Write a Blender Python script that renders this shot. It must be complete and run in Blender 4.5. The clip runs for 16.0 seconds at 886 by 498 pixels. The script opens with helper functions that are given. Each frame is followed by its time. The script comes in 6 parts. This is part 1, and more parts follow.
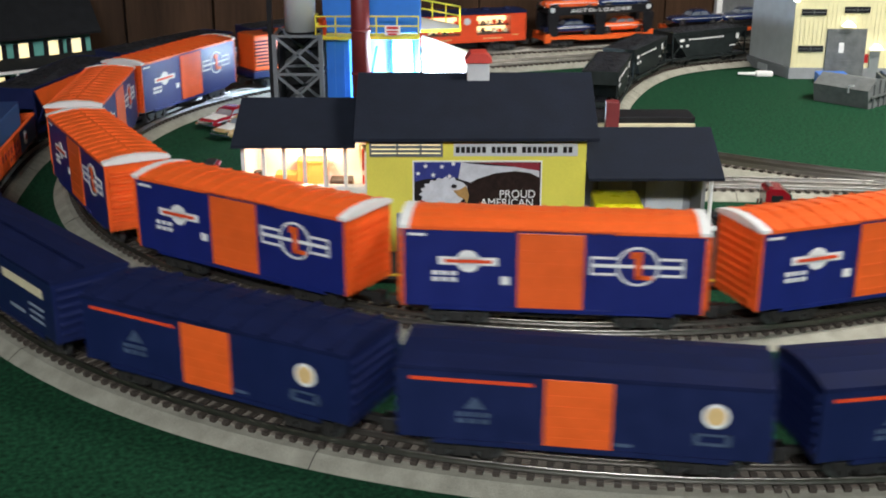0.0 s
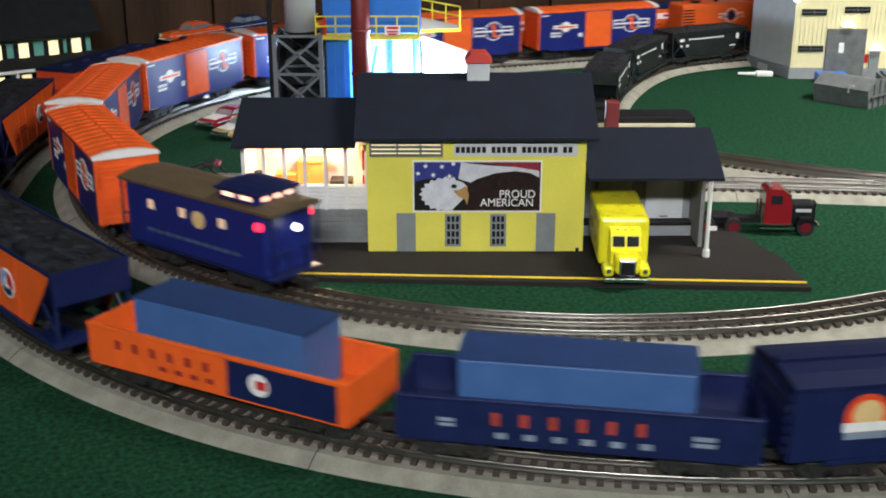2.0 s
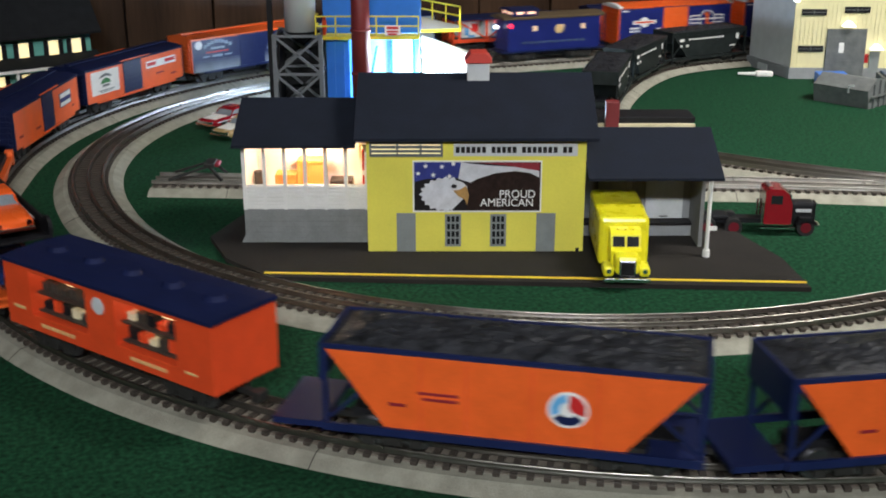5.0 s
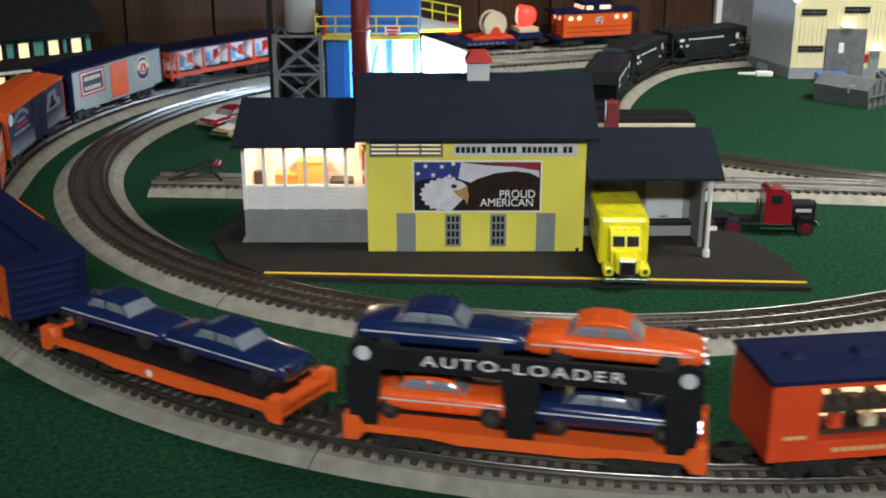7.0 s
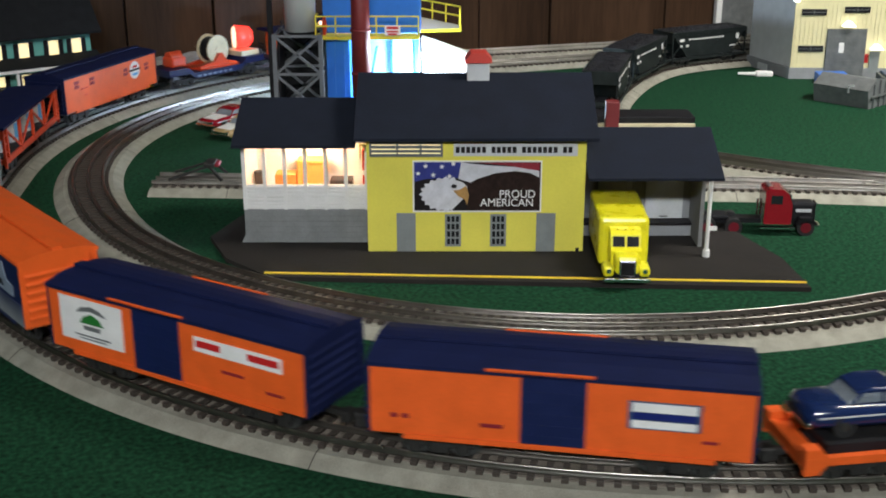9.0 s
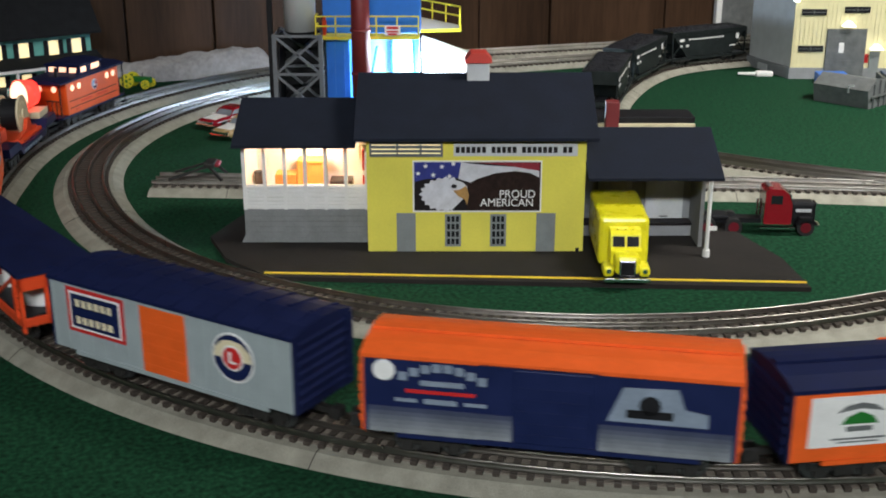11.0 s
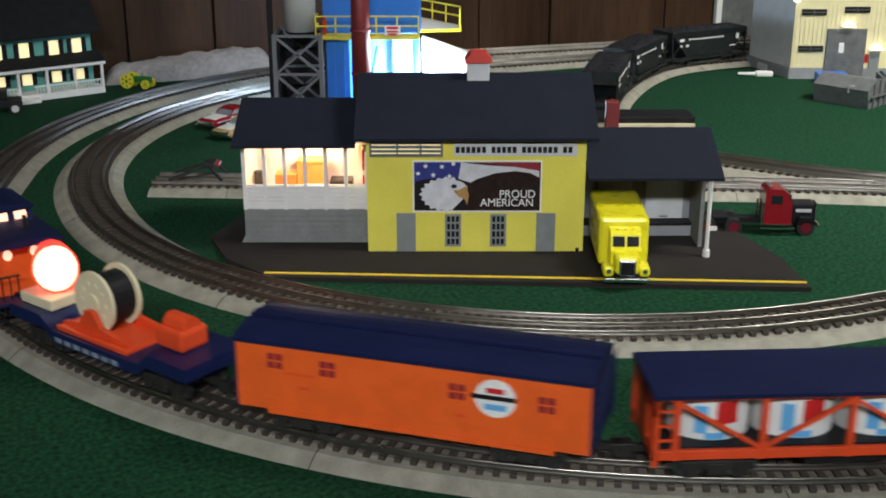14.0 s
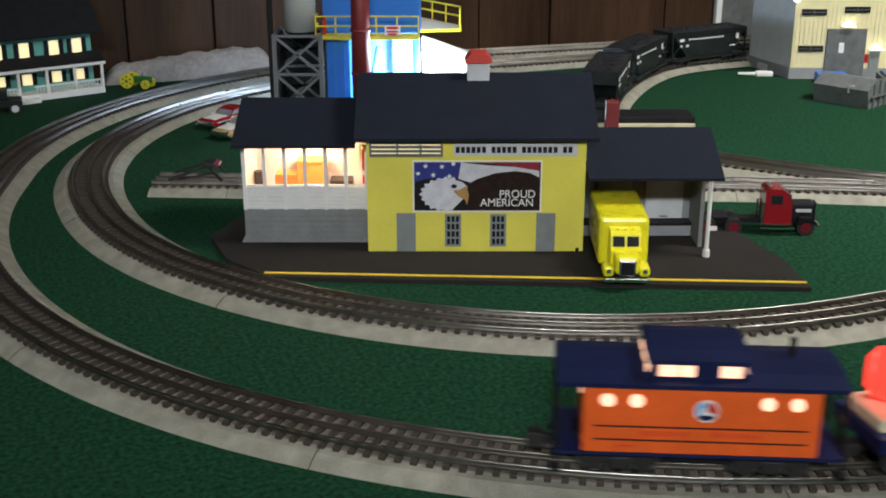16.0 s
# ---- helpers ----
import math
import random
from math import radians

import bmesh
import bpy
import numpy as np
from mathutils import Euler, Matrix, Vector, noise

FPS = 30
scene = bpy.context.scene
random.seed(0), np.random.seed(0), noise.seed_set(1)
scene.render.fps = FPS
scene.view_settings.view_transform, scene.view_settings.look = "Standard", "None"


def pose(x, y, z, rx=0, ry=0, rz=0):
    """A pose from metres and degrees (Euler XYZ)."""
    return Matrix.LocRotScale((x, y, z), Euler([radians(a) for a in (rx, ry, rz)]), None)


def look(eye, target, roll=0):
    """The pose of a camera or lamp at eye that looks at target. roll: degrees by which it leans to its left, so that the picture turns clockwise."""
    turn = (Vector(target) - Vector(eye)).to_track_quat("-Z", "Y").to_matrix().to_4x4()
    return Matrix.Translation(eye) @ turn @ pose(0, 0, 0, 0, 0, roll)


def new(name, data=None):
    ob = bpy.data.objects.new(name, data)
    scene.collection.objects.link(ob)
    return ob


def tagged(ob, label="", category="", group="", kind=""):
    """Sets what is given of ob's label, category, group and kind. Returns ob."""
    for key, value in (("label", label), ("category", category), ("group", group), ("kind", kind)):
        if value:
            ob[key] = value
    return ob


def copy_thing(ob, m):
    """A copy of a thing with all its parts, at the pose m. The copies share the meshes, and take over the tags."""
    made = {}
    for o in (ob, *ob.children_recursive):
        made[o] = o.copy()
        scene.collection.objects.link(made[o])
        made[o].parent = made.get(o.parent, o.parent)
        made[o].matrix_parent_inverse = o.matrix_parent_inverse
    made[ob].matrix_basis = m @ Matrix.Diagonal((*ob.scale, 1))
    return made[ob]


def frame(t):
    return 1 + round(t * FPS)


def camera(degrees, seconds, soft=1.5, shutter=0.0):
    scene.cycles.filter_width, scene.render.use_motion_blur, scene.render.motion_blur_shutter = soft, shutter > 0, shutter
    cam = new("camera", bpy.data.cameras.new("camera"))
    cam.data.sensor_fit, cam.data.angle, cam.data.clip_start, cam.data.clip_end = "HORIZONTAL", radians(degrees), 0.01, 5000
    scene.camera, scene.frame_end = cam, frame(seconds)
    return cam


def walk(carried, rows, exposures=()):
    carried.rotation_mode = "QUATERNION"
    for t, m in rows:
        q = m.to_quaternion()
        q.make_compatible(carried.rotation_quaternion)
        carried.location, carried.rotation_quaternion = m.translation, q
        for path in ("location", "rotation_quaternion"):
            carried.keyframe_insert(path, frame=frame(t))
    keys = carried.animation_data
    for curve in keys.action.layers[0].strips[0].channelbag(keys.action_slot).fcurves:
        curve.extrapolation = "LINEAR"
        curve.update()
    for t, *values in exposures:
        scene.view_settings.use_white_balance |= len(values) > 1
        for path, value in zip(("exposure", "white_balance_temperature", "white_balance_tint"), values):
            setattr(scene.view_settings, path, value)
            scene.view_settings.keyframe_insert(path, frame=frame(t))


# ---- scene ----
cam = camera(41.6155, 16.0, soft=1.9, shutter=0.45)
EYE = (0.0, 0.0, 0.3576)
TILT = radians(19.292)
VIEW = look(EYE, (0.0, math.cos(TILT), 0.3576 - math.sin(TILT)), -0.0275)
walk(cam, [(0.0, VIEW), (16.0, VIEW)], exposures=[(0.0, -0.08), (2.0, -0.08), (3.5, -0.22), (9.0, -0.28), (13.0, -0.38), (16.0, -0.45)])

# ---------------------------------------------------------------- light
world = bpy.data.worlds.new("room_air")
scene.world = world
world.use_nodes = True
world.node_tree.nodes["Background"].inputs[0].default_value = (0.75, 0.82, 1.0, 1)
world.node_tree.nodes["Background"].inputs[1].default_value = 0.004


def lamp(name, kind, power, colour, m, **more):
    data = bpy.data.lights.new(name, kind)
    data.energy, data.color = power, colour
    for key, value in more.items():
        if key == "size":
            data.shape, data.size = "RECTANGLE", value
        elif key == "size_y":
            data.size_y = value
        elif key == "spread":
            data.spread = value
        elif key == "radius":
            data.shadow_soft_size = value
    ob = new(name, data)
    ob.matrix_world = m
    return ob


# two ceiling fixtures over the layout, one over the room behind the camera
lamp("ceiling_light_glow", "AREA", 31.0, (1.0, 0.97, 0.92), look((1.2, 0.95, 1.46), (0.9, 1.45, 0)), size=0.9, size_y=0.25, spread=radians(96))
lamp("ceiling_light_glow", "AREA", 15.5, (0.95, 0.98, 1.0), look((0.0, -1.5, 1.46), (-0.02, 1.12, 0)), size=0.9, size_y=0.25, spread=radians(66))
# flood light of the silo plant, warm bulbs in the depot
lamp("flood_light_glow", "POINT", 4.0, (0.66, 0.83, 1.0), pose(-0.012, 1.622, 0.05), radius=0.012)
lamp("flood_light_glow", "POINT", 1.0, (0.58, 0.76, 1.0), pose(-0.185, 1.70, 0.06), radius=0.01)
lamp("depot_bulb_glow", "POINT", 0.24, (1.0, 0.78, 0.56), pose(-0.125, 1.07, 0.086), radius=0.004)
lamp("depot_bulb_glow", "POINT", 0.02, (1.0, 0.62, 0.28), pose(-0.02, 1.045, 0.098), radius=0.004)


# ---------------------------------------------------------------- materials
def mat(name, colour, rough=0.5, metal=0.0, vary=0.12, scale=60.0, bump=0.0, fine=600.0, glow=0.0, coat=0.0, spec=0.5):
    m = bpy.data.materials.new(name)
    m.use_nodes = True
    n, l = m.node_tree.nodes, m.node_tree.links
    b = n["Principled BSDF"]
    b.inputs["Roughness"].default_value, b.inputs["Metallic"].default_value = rough, metal
    b.inputs["Coat Weight"].default_value = coat
    b.inputs["Specular IOR Level"].default_value = spec
    c = (*colour, 1)
    if glow:
        b.inputs["Emission Color"].default_value, b.inputs["Emission Strength"].default_value = c, glow
        b.inputs["Base Color"].default_value = c
        return m
    tc = n.new("ShaderNodeTexCoord")
    big, small = n.new("ShaderNodeTexNoise"), n.new("ShaderNodeTexNoise")
    big.inputs["Scale"].default_value, small.inputs["Scale"].default_value = scale, fine
    big.inputs["Detail"].default_value = 4
    add = n.new("ShaderNodeMath")
    add.operation = "MULTIPLY_ADD"
    add.inputs[1].default_value = 0.5
    ramp = n.new("ShaderNodeValToRGB")
    ramp.color_ramp.elements[0].position, ramp.color_ramp.elements[1].position = 0.5, 1.0
    lo, hi = [v * (1 - vary) for v in colour], [min(1, v * (1 + vary)) for v in colour]
    ramp.color_ramp.elements[0].color, ramp.color_ramp.elements[1].color = (*lo, 1), (*hi, 1)
    for tex in (big, small):
        l.new(tc.outputs["Object"], tex.inputs["Vector"])
    l.new(small.outputs["Fac"], add.inputs[0])
    l.new(big.outputs["Fac"], add.inputs[2])
    l.new(add.outputs[0], ramp.inputs[0])
    l.new(ramp.outputs[0], b.inputs["Base Color"])
    rr = n.new("ShaderNodeMapRange")
    rr.inputs["To Min"].default_value, rr.inputs["To Max"].default_value = max(0.02, rough - 0.08), min(1, rough + 0.1)
    l.new(big.outputs["Fac"], rr.inputs[0])
    l.new(rr.outputs[0], b.inputs["Roughness"])
    if bump:
        bp = n.new("ShaderNodeBump")
        bp.inputs["Strength"].default_value, bp.inputs["Distance"].default_value = bump, 0.001
        l.new(small.outputs["Fac"], bp.inputs["Height"])
        l.new(bp.outputs[0], b.inputs["Normal"])
    return m


def felt_material():
    m = mat("green_felt", (0.0100, 0.0510, 0.0235), 1.0, vary=0.75, scale=260, bump=0.8, fine=1300)
    m.node_tree.nodes["Principled BSDF"].inputs["Specular IOR Level"].default_value = 0.1
    return m


def wood_material():
    m = mat("dark_wood_panel", (0.044, 0.023, 0.0125), 0.5, vary=0.45, scale=5, fine=60, bump=0.15, spec=0.18)
    n, l = m.node_tree.nodes, m.node_tree.links
    mp = n.new("ShaderNodeMapping")
    mp.inputs["Scale"].default_value = (4.0, 4.0, 0.35)
    tc = [k for k in n if k.type == "TEX_COORD"][0]
    inf = n.new("ShaderNodeObjectInfo")
    av = n.new("ShaderNodeVectorMath")
    l.new(tc.outputs["Object"], mp.inputs["Vector"])
    l.new(mp.outputs[0], av.inputs[0])
    l.new(inf.outputs["Random"], av.inputs[1])
    for tex in [k for k in n if k.type == "TEX_NOISE"]:
        l.new(av.outputs[0], tex.inputs["Vector"])
    return m


FELT, WOOD = felt_material(), wood_material()
ORANGE = mat("orange_plastic", (0.80, 0.118, 0.018), 0.42, vary=0.1)
DARK_ORANGE = mat("dull_orange_print", (0.42, 0.05, 0.02), 0.5, vary=0.2)
RED_ORANGE = mat("red_orange_plastic", (0.72, 0.07, 0.018), 0.4, vary=0.1)
BLUE = mat("navy_plastic", (0.0065, 0.0125, 0.064), 0.42, vary=0.15)
ROOF_BLUE = mat("navy_roof_plastic", (0.007, 0.0115, 0.050), 0.6, vary=0.2, spec=0.18)
BOX_BLUE = mat("royal_blue_plastic", (0.008, 0.016, 0.14), 0.4, vary=0.12)
CONT_BLUE = mat("container_blue_plastic", (0.045, 0.115, 0.29), 0.5, vary=0.1)
CONT_TOP = mat("container_roof_blue_plastic", (0.018, 0.045, 0.14), 0.5, vary=0.15)
BLACK = mat("black_plastic", (0.012, 0.012, 0.014), 0.5, vary=0.3, spec=0.18)
HOPPER_BLACK = mat("black_hopper_plastic", (0.016, 0.02, 0.02), 0.45, vary=0.3, spec=0.18)
TRUCK_BLACK = mat("bogie_black", (0.014, 0.013, 0.012), 0.6, vary=0.4, bump=0.3)
STEEL = mat("rail_steel", (0.38, 0.36, 0.325), 0.3, 1.0, vary=0.12)
WHEEL = mat("wheel_steel", (0.18, 0.18, 0.19), 0.35, 0.9)
DARK_RAIL = mat("blackened_rail", (0.26, 0.24, 0.21), 0.32, 0.95)
CHROME = mat("chrome", (0.85, 0.85, 0.87), 0.12, 1.0, vary=0.04)
WHITE = mat("white_print", (0.78, 0.78, 0.76), 0.5, vary=0.08)
CREAM = mat("cream_plastic", (0.72, 0.64, 0.43), 0.5, vary=0.08)
GOLD = mat("cream_gold_print", (0.72, 0.5, 0.22), 0.5, vary=0.1)
RED = mat("red_print", (0.55, 0.02, 0.02), 0.45, vary=0.1)
SKYBLUE = mat("light_blue_print", (0.12, 0.4, 0.72), 0.5, vary=0.08)
GREY_SIDE = mat("silver_grey_plastic", (0.32, 0.37, 0.38), 0.45, vary=0.08)
BROWN_ROOF = mat("brown_roof", (0.09, 0.06, 0.03), 0.75, vary=0.2, bump=0.3)
COAL = mat("coal_load", (0.020, 0.021, 0.025), 0.42, vary=0.8, scale=90, bump=1.0, fine=300, spec=0.18)
ROADBED = mat("grey_granite_roadbed", (0.285, 0.274, 0.222), 0.85, vary=0.24, scale=70, bump=0.6, fine=1100)
BALLAST = mat("brown_ballast_top", (0.16, 0.138, 0.112), 0.7, vary=0.35, scale=60, bump=0.6, fine=900)
TIE = mat("dark_brown_tie", (0.050, 0.041, 0.034), 0.5, vary=0.3, scale=200, spec=0.3)
ASPHALT = mat("apron_asphalt", (0.024, 0.021, 0.019), 0.9, vary=0.25, scale=30, bump=0.5, fine=900, spec=0.18)
LINE_YELLOW = mat("yellow_line_paint", (0.68, 0.50, 0.03), 0.6, vary=0.12)
YELLOW = mat("yellow_card_wall", (0.72, 0.65, 0.09), 0.65, vary=0.07, scale=25)
TRUCK_YELLOW = mat("yellow_enamel", (0.82, 0.74, 0.02), 0.28, vary=0.05, coat=0.4)
RAIL_YELLOW = mat("yellow_rail_paint", (0.80, 0.68, 0.04), 0.45, vary=0.06)
SLATE = mat("charcoal_roof_card", (0.0105, 0.0135, 0.023), 0.85, vary=0.2, scale=40, bump=0.3, fine=700, spec=0.18)
STONE = mat("grey_block_wall", (0.20, 0.21, 0.21), 0.8, vary=0.16, scale=60, bump=0.4)
DOOR_GREY = mat("grey_door_paint", (0.20, 0.22, 0.22), 0.6, vary=0.12, scale=90)
DARK_GLASS = mat("dark_window", (0.015, 0.016, 0.018), 0.15, vary=0.1)
WHITE_TRIM = mat("white_trim_plastic", (0.75, 0.75, 0.73), 0.5, vary=0.06)
GREY_WALL = mat("grey_painted_wall", (0.27, 0.28, 0.29), 0.7, vary=0.12, scale=30)
PALE_GREY = mat("pale_grey_panel", (0.55, 0.57, 0.58), 0.6, vary=0.08)
CRATE = mat("orange_wood_crate", (0.72, 0.26, 0.05), 0.6, vary=0.15, scale=80)
TEAL = mat("teal_siding", (0.14, 0.42, 0.36), 0.6, vary=0.1)
HOUSE_ROOF = mat("black_shingle_roof", (0.012, 0.013, 0.015), 0.85, vary=0.3, bump=0.5, spec=0.18)
PALE_YELLOW = mat("pale_yellow_siding", (0.74, 0.68, 0.40), 0.6, vary=0.06)
CONCRETE = mat("grey_concrete_base", (0.24, 0.25, 0.26), 0.8, vary=0.14)
DUMP_GREY = mat("weathered_grey_steel", (0.15, 0.16, 0.16), 0.55, 0.2, vary=0.25, scale=80)
ROCK = mat("grey_plaster_rock", (0.25, 0.235, 0.225), 0.9, vary=0.3, scale=22, bump=1.0, fine=160, spec=0.18)
PLANT_BLUE = mat("bright_blue_enamel", (0.02, 0.16, 0.62), 0.4, vary=0.08)
LATTICE = mat("dark_grey_lattice", (0.13, 0.14, 0.155), 0.5, vary=0.15)
TANK = mat("brushed_aluminium_tank", (0.74, 0.75, 0.76), 0.38, 0.25, vary=0.06, scale=20)
STACK_RED = mat("oxide_red_stack", (0.17, 0.02, 0.022), 0.5, vary=0.12)
CAP_RED = mat("red_cap_plastic", (0.52, 0.05, 0.035), 0.5, vary=0.08)
# toy car glass, its colour lightened for the glare on the windshields
TOY_GLASS = mat("glare_toned_toy_glass", (0.20, 0.23, 0.26), 0.08, vary=0.2, coat=0.6)
CAR_RED = mat("red_car_enamel", (0.24, 0.006, 0.014), 0.2, vary=0.05, coat=0.5)
CAR_BLUE = mat("blue_car_enamel", (0.009, 0.021, 0.080), 0.22, vary=0.06, coat=0.5)
CAR_ORANGE = mat("orange_car_enamel", (0.84, 0.115, 0.018), 0.25, vary=0.05, coat=0.4)
CAR_TAN = mat("tan_car_enamel", (0.40, 0.28, 0.13), 0.25, vary=0.08, coat=0.4)
TYRE = mat("black_rubber", (0.012, 0.012, 0.012), 0.8, vary=0.3)
RIM_RED = mat("red_wheel_rim", (0.13, 0.004, 0.012), 0.35, vary=0.1)
GREEN = mat("tractor_green", (0.02, 0.17, 0.03), 0.35, vary=0.1)
DARK_RED = mat("dark_red_print", (0.24, 0.012, 0.025), 0.5, vary=0.1)
POSTER_BLACK = mat("poster_black_print", (0.012, 0.010, 0.011), 0.5, vary=0.3, scale=200, spec=0.18)
POSTER_BROWN = mat("feather_brown_print", (0.018, 0.009, 0.007), 0.55, vary=0.5, scale=220, spec=0.18)
POSTER_BLUE = mat("flag_blue_print", (0.035, 0.045, 0.21), 0.5, vary=0.15, scale=100, spec=0.18)
POSTER_WHITE = mat("flag_white_print", (0.55, 0.56, 0.6), 0.5, vary=0.14, scale=120)
BEAK = mat("beak_print", (0.36, 0.20, 0.06), 0.5, vary=0.25, scale=200)
FADE_BLUE = mat("slate_blue_print", (0.055, 0.085, 0.15), 0.5, vary=0.25)
PALE_BLUE = mat("pale_blue_print", (0.22, 0.27, 0.34), 0.5, vary=0.15)
FADE = [mat("mural_fade_print", tuple(a + (b - a) * k / 6 for a, b in zip((0.22, 0.24, 0.26), (0.010, 0.018, 0.07))), 0.5, vary=0.2) for k in range(6)]
WARM_GLOW = mat("warm_lit_window", (1.0, 0.56, 0.38), 0.5, glow=1.8)
CASE_GLOW = mat("showcase_glow", (1.0, 0.70, 0.36), 0.5, glow=2.1)
DIM_GLOW = mat("dim_lit_window", (0.8, 0.55, 0.35), 0.5, glow=0.35)
WALL_LAMP = mat("wall_lamp_glow", (1.0, 0.97, 0.88), 0.5, glow=2.4)
PALE_GLOW = mat("pale_lit_window", (1.0, 0.82, 0.42), 0.5, glow=1.15)
LAMP_GLOW = mat("white_lamp_glow", (0.95, 0.98, 1.0), 0.5, glow=7.0)
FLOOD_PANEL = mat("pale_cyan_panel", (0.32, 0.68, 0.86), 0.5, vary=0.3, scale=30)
RED_GLOW = mat("red_lens_glow", (1.0, 0.045, 0.03), 0.4, glow=2.2)
HOT_GLOW = mat("searchlight_lens_glow", (1.0, 0.62, 0.42), 0.4, glow=2.6)
MARKER_GLOW = mat("red_marker_glow", (1.0, 0.02, 0.05), 0.4, glow=4.0)
CEIL_WHITE = mat("ceiling_paint", (0.6, 0.58, 0.54), 0.9, vary=0.05, scale=3)
FLOOR_MAT = mat("room_floor_vinyl", (0.16, 0.14, 0.12), 0.5, vary=0.2, scale=4)
PLY = mat("table_edge_plywood", (0.35, 0.24, 0.13), 0.6, vary=0.2, scale=10)


# ---------------------------------------------------------------- mesh tools
class Form:
    """Collects plain solids into one bmesh."""

    def __init__(self):
        self.bm = bmesh.new()

    def box(self, x0, x1, y0, y1, z0, z1, bevel=0.0, m=None):
        r = bmesh.ops.create_cube(self.bm, size=1.0)["verts"]
        for v in r:
            v.co = Vector((x0 + (v.co.x + 0.5) * (x1 - x0), y0 + (v.co.y + 0.5) * (y1 - y0), z0 + (v.co.z + 0.5) * (z1 - z0)))
        if bevel:
            e = {k for v in r for k in v.link_edges}
            r = [v for v in bmesh.ops.bevel(self.bm, geom=list(e), offset=bevel, segments=2, affect="EDGES", profile=0.5)["verts"]]
        if m is not None:
            bmesh.ops.transform(self.bm, matrix=m, verts=list(set(r)))
        return self

    def cyl(self, a, b, r0, r1=None, n=12):
        a, b = Vector(a), Vector(b)
        d = b - a
        m = Matrix.Translation((a + b) / 2) @ d.to_track_quat("Z", "Y").to_matrix().to_4x4()
        bmesh.ops.create_cone(self.bm, cap_ends=True, segments=n, radius1=r0, radius2=r0 if r1 is None else r1, depth=d.length, matrix=m)
        return self

    def ball(self, c, r, squash=(1, 1, 1), n=12):
        bmesh.ops.create_uvsphere(self.bm, u_segments=n, v_segments=max(6, n // 2), radius=r, matrix=Matrix.Translation(c) @ Matrix.Diagonal((*squash, 1)))
        return self

    def prism(self, pts, axis, a, b):
        """A polygon given in the other two axes (in order), drawn out along axis from a to b."""
        def place(u, v, w):
            return {"x": (w, u, v), "y": (u, w, v), "z": (u, v, w)}[axis]
        lo = [self.bm.verts.new(place(u, v, a)) for u, v in pts]
        hi = [self.bm.verts.new(place(u, v, b)) for u, v in pts]
        k = len(pts)
        self.bm.faces.new(lo)
        self.bm.faces.new(hi[::-1])
        for i in range(k):
            self.bm.faces.new((lo[i], hi[i], hi[(i + 1) % k], lo[(i + 1) % k]))
        return self

    def loft(self, stations):
        """A smooth hull from sections along x: (x, low, high, half width)."""
        rings = []
        for x, lo, hi, w in stations:
            h = hi - lo
            prof = [(0.86 * w, lo), (w, lo + 0.22 * h), (w, lo + 0.66 * h), (0.9 * w, lo + 0.92 * h), (0.62 * w, hi)]
            rings.append([self.bm.verts.new((x, y, z)) for y, z in prof + [(-y, z) for y, z in reversed(prof)]])
        k = len(rings[0])
        for a, b in zip(rings, rings[1:]):
            for i in range(k):
                self.bm.faces.new((a[i], a[(i + 1) % k], b[(i + 1) % k], b[i]))
        self.bm.faces.new(rings[0])
        self.bm.faces.new(rings[-1][::-1])
        return self

    def bar(self, a, b, w):
        a, b = Vector(a), Vector(b)
        d = b - a
        m = Matrix.Translation((a + b) / 2) @ d.to_track_quat("Z", "Y").to_matrix().to_4x4()
        return self.box(-w / 2, w / 2, -w / 2, w / 2, -d.length / 2, d.length / 2, 0, m)


def solid(name, form, material, smooth=False):
    me = bpy.data.meshes.new(name)
    bm = form.bm
    bmesh.ops.recalc_face_normals(bm, faces=bm.faces)
    bm.to_mesh(me)
    bm.free()
    me.materials.append(material)
    if smooth:
        for f in me.polygons:
            f.use_smooth = True
    return new(name, me)


def part(name, form, material, parent, label="", smooth=False):
    ob = solid(name, form, material, smooth)
    ob.parent = parent
    return tagged(ob, label)


def thing(name, label, category, m=None, group="", kind=""):
    ob = new(name)
    ob.empty_display_size = 0.02
    if m is not None:
        ob.matrix_basis = m
    return tagged(ob, label, category, group, kind)


def lone(name, form, material, label, category="", kind="", group="", m=None, smooth=False):
    ob = solid(name, form, material, smooth)
    if m is not None:
        ob.matrix_basis = m
    return tagged(ob, label, category, group, kind)


def lettering(name, text, size, material, parent, m, depth=0.0003, spacing=1.0):
    cu = bpy.data.curves.new(name, "FONT")
    cu.body, cu.size, cu.align_x, cu.align_y, cu.extrude = text, size, "CENTER", "CENTER", depth
    cu.space_character = spacing
    tmp = bpy.data.objects.new("lettering_source", cu)
    scene.collection.objects.link(tmp)
    me = bpy.data.meshes.new_from_object(tmp.evaluated_get(bpy.context.evaluated_depsgraph_get()))
    bpy.data.objects.remove(tmp)
    bpy.data.curves.remove(cu)
    me.materials.clear()
    me.materials.append(material)
    ob = new(name, me)
    ob.parent, ob.matrix_basis = parent, m
    return ob


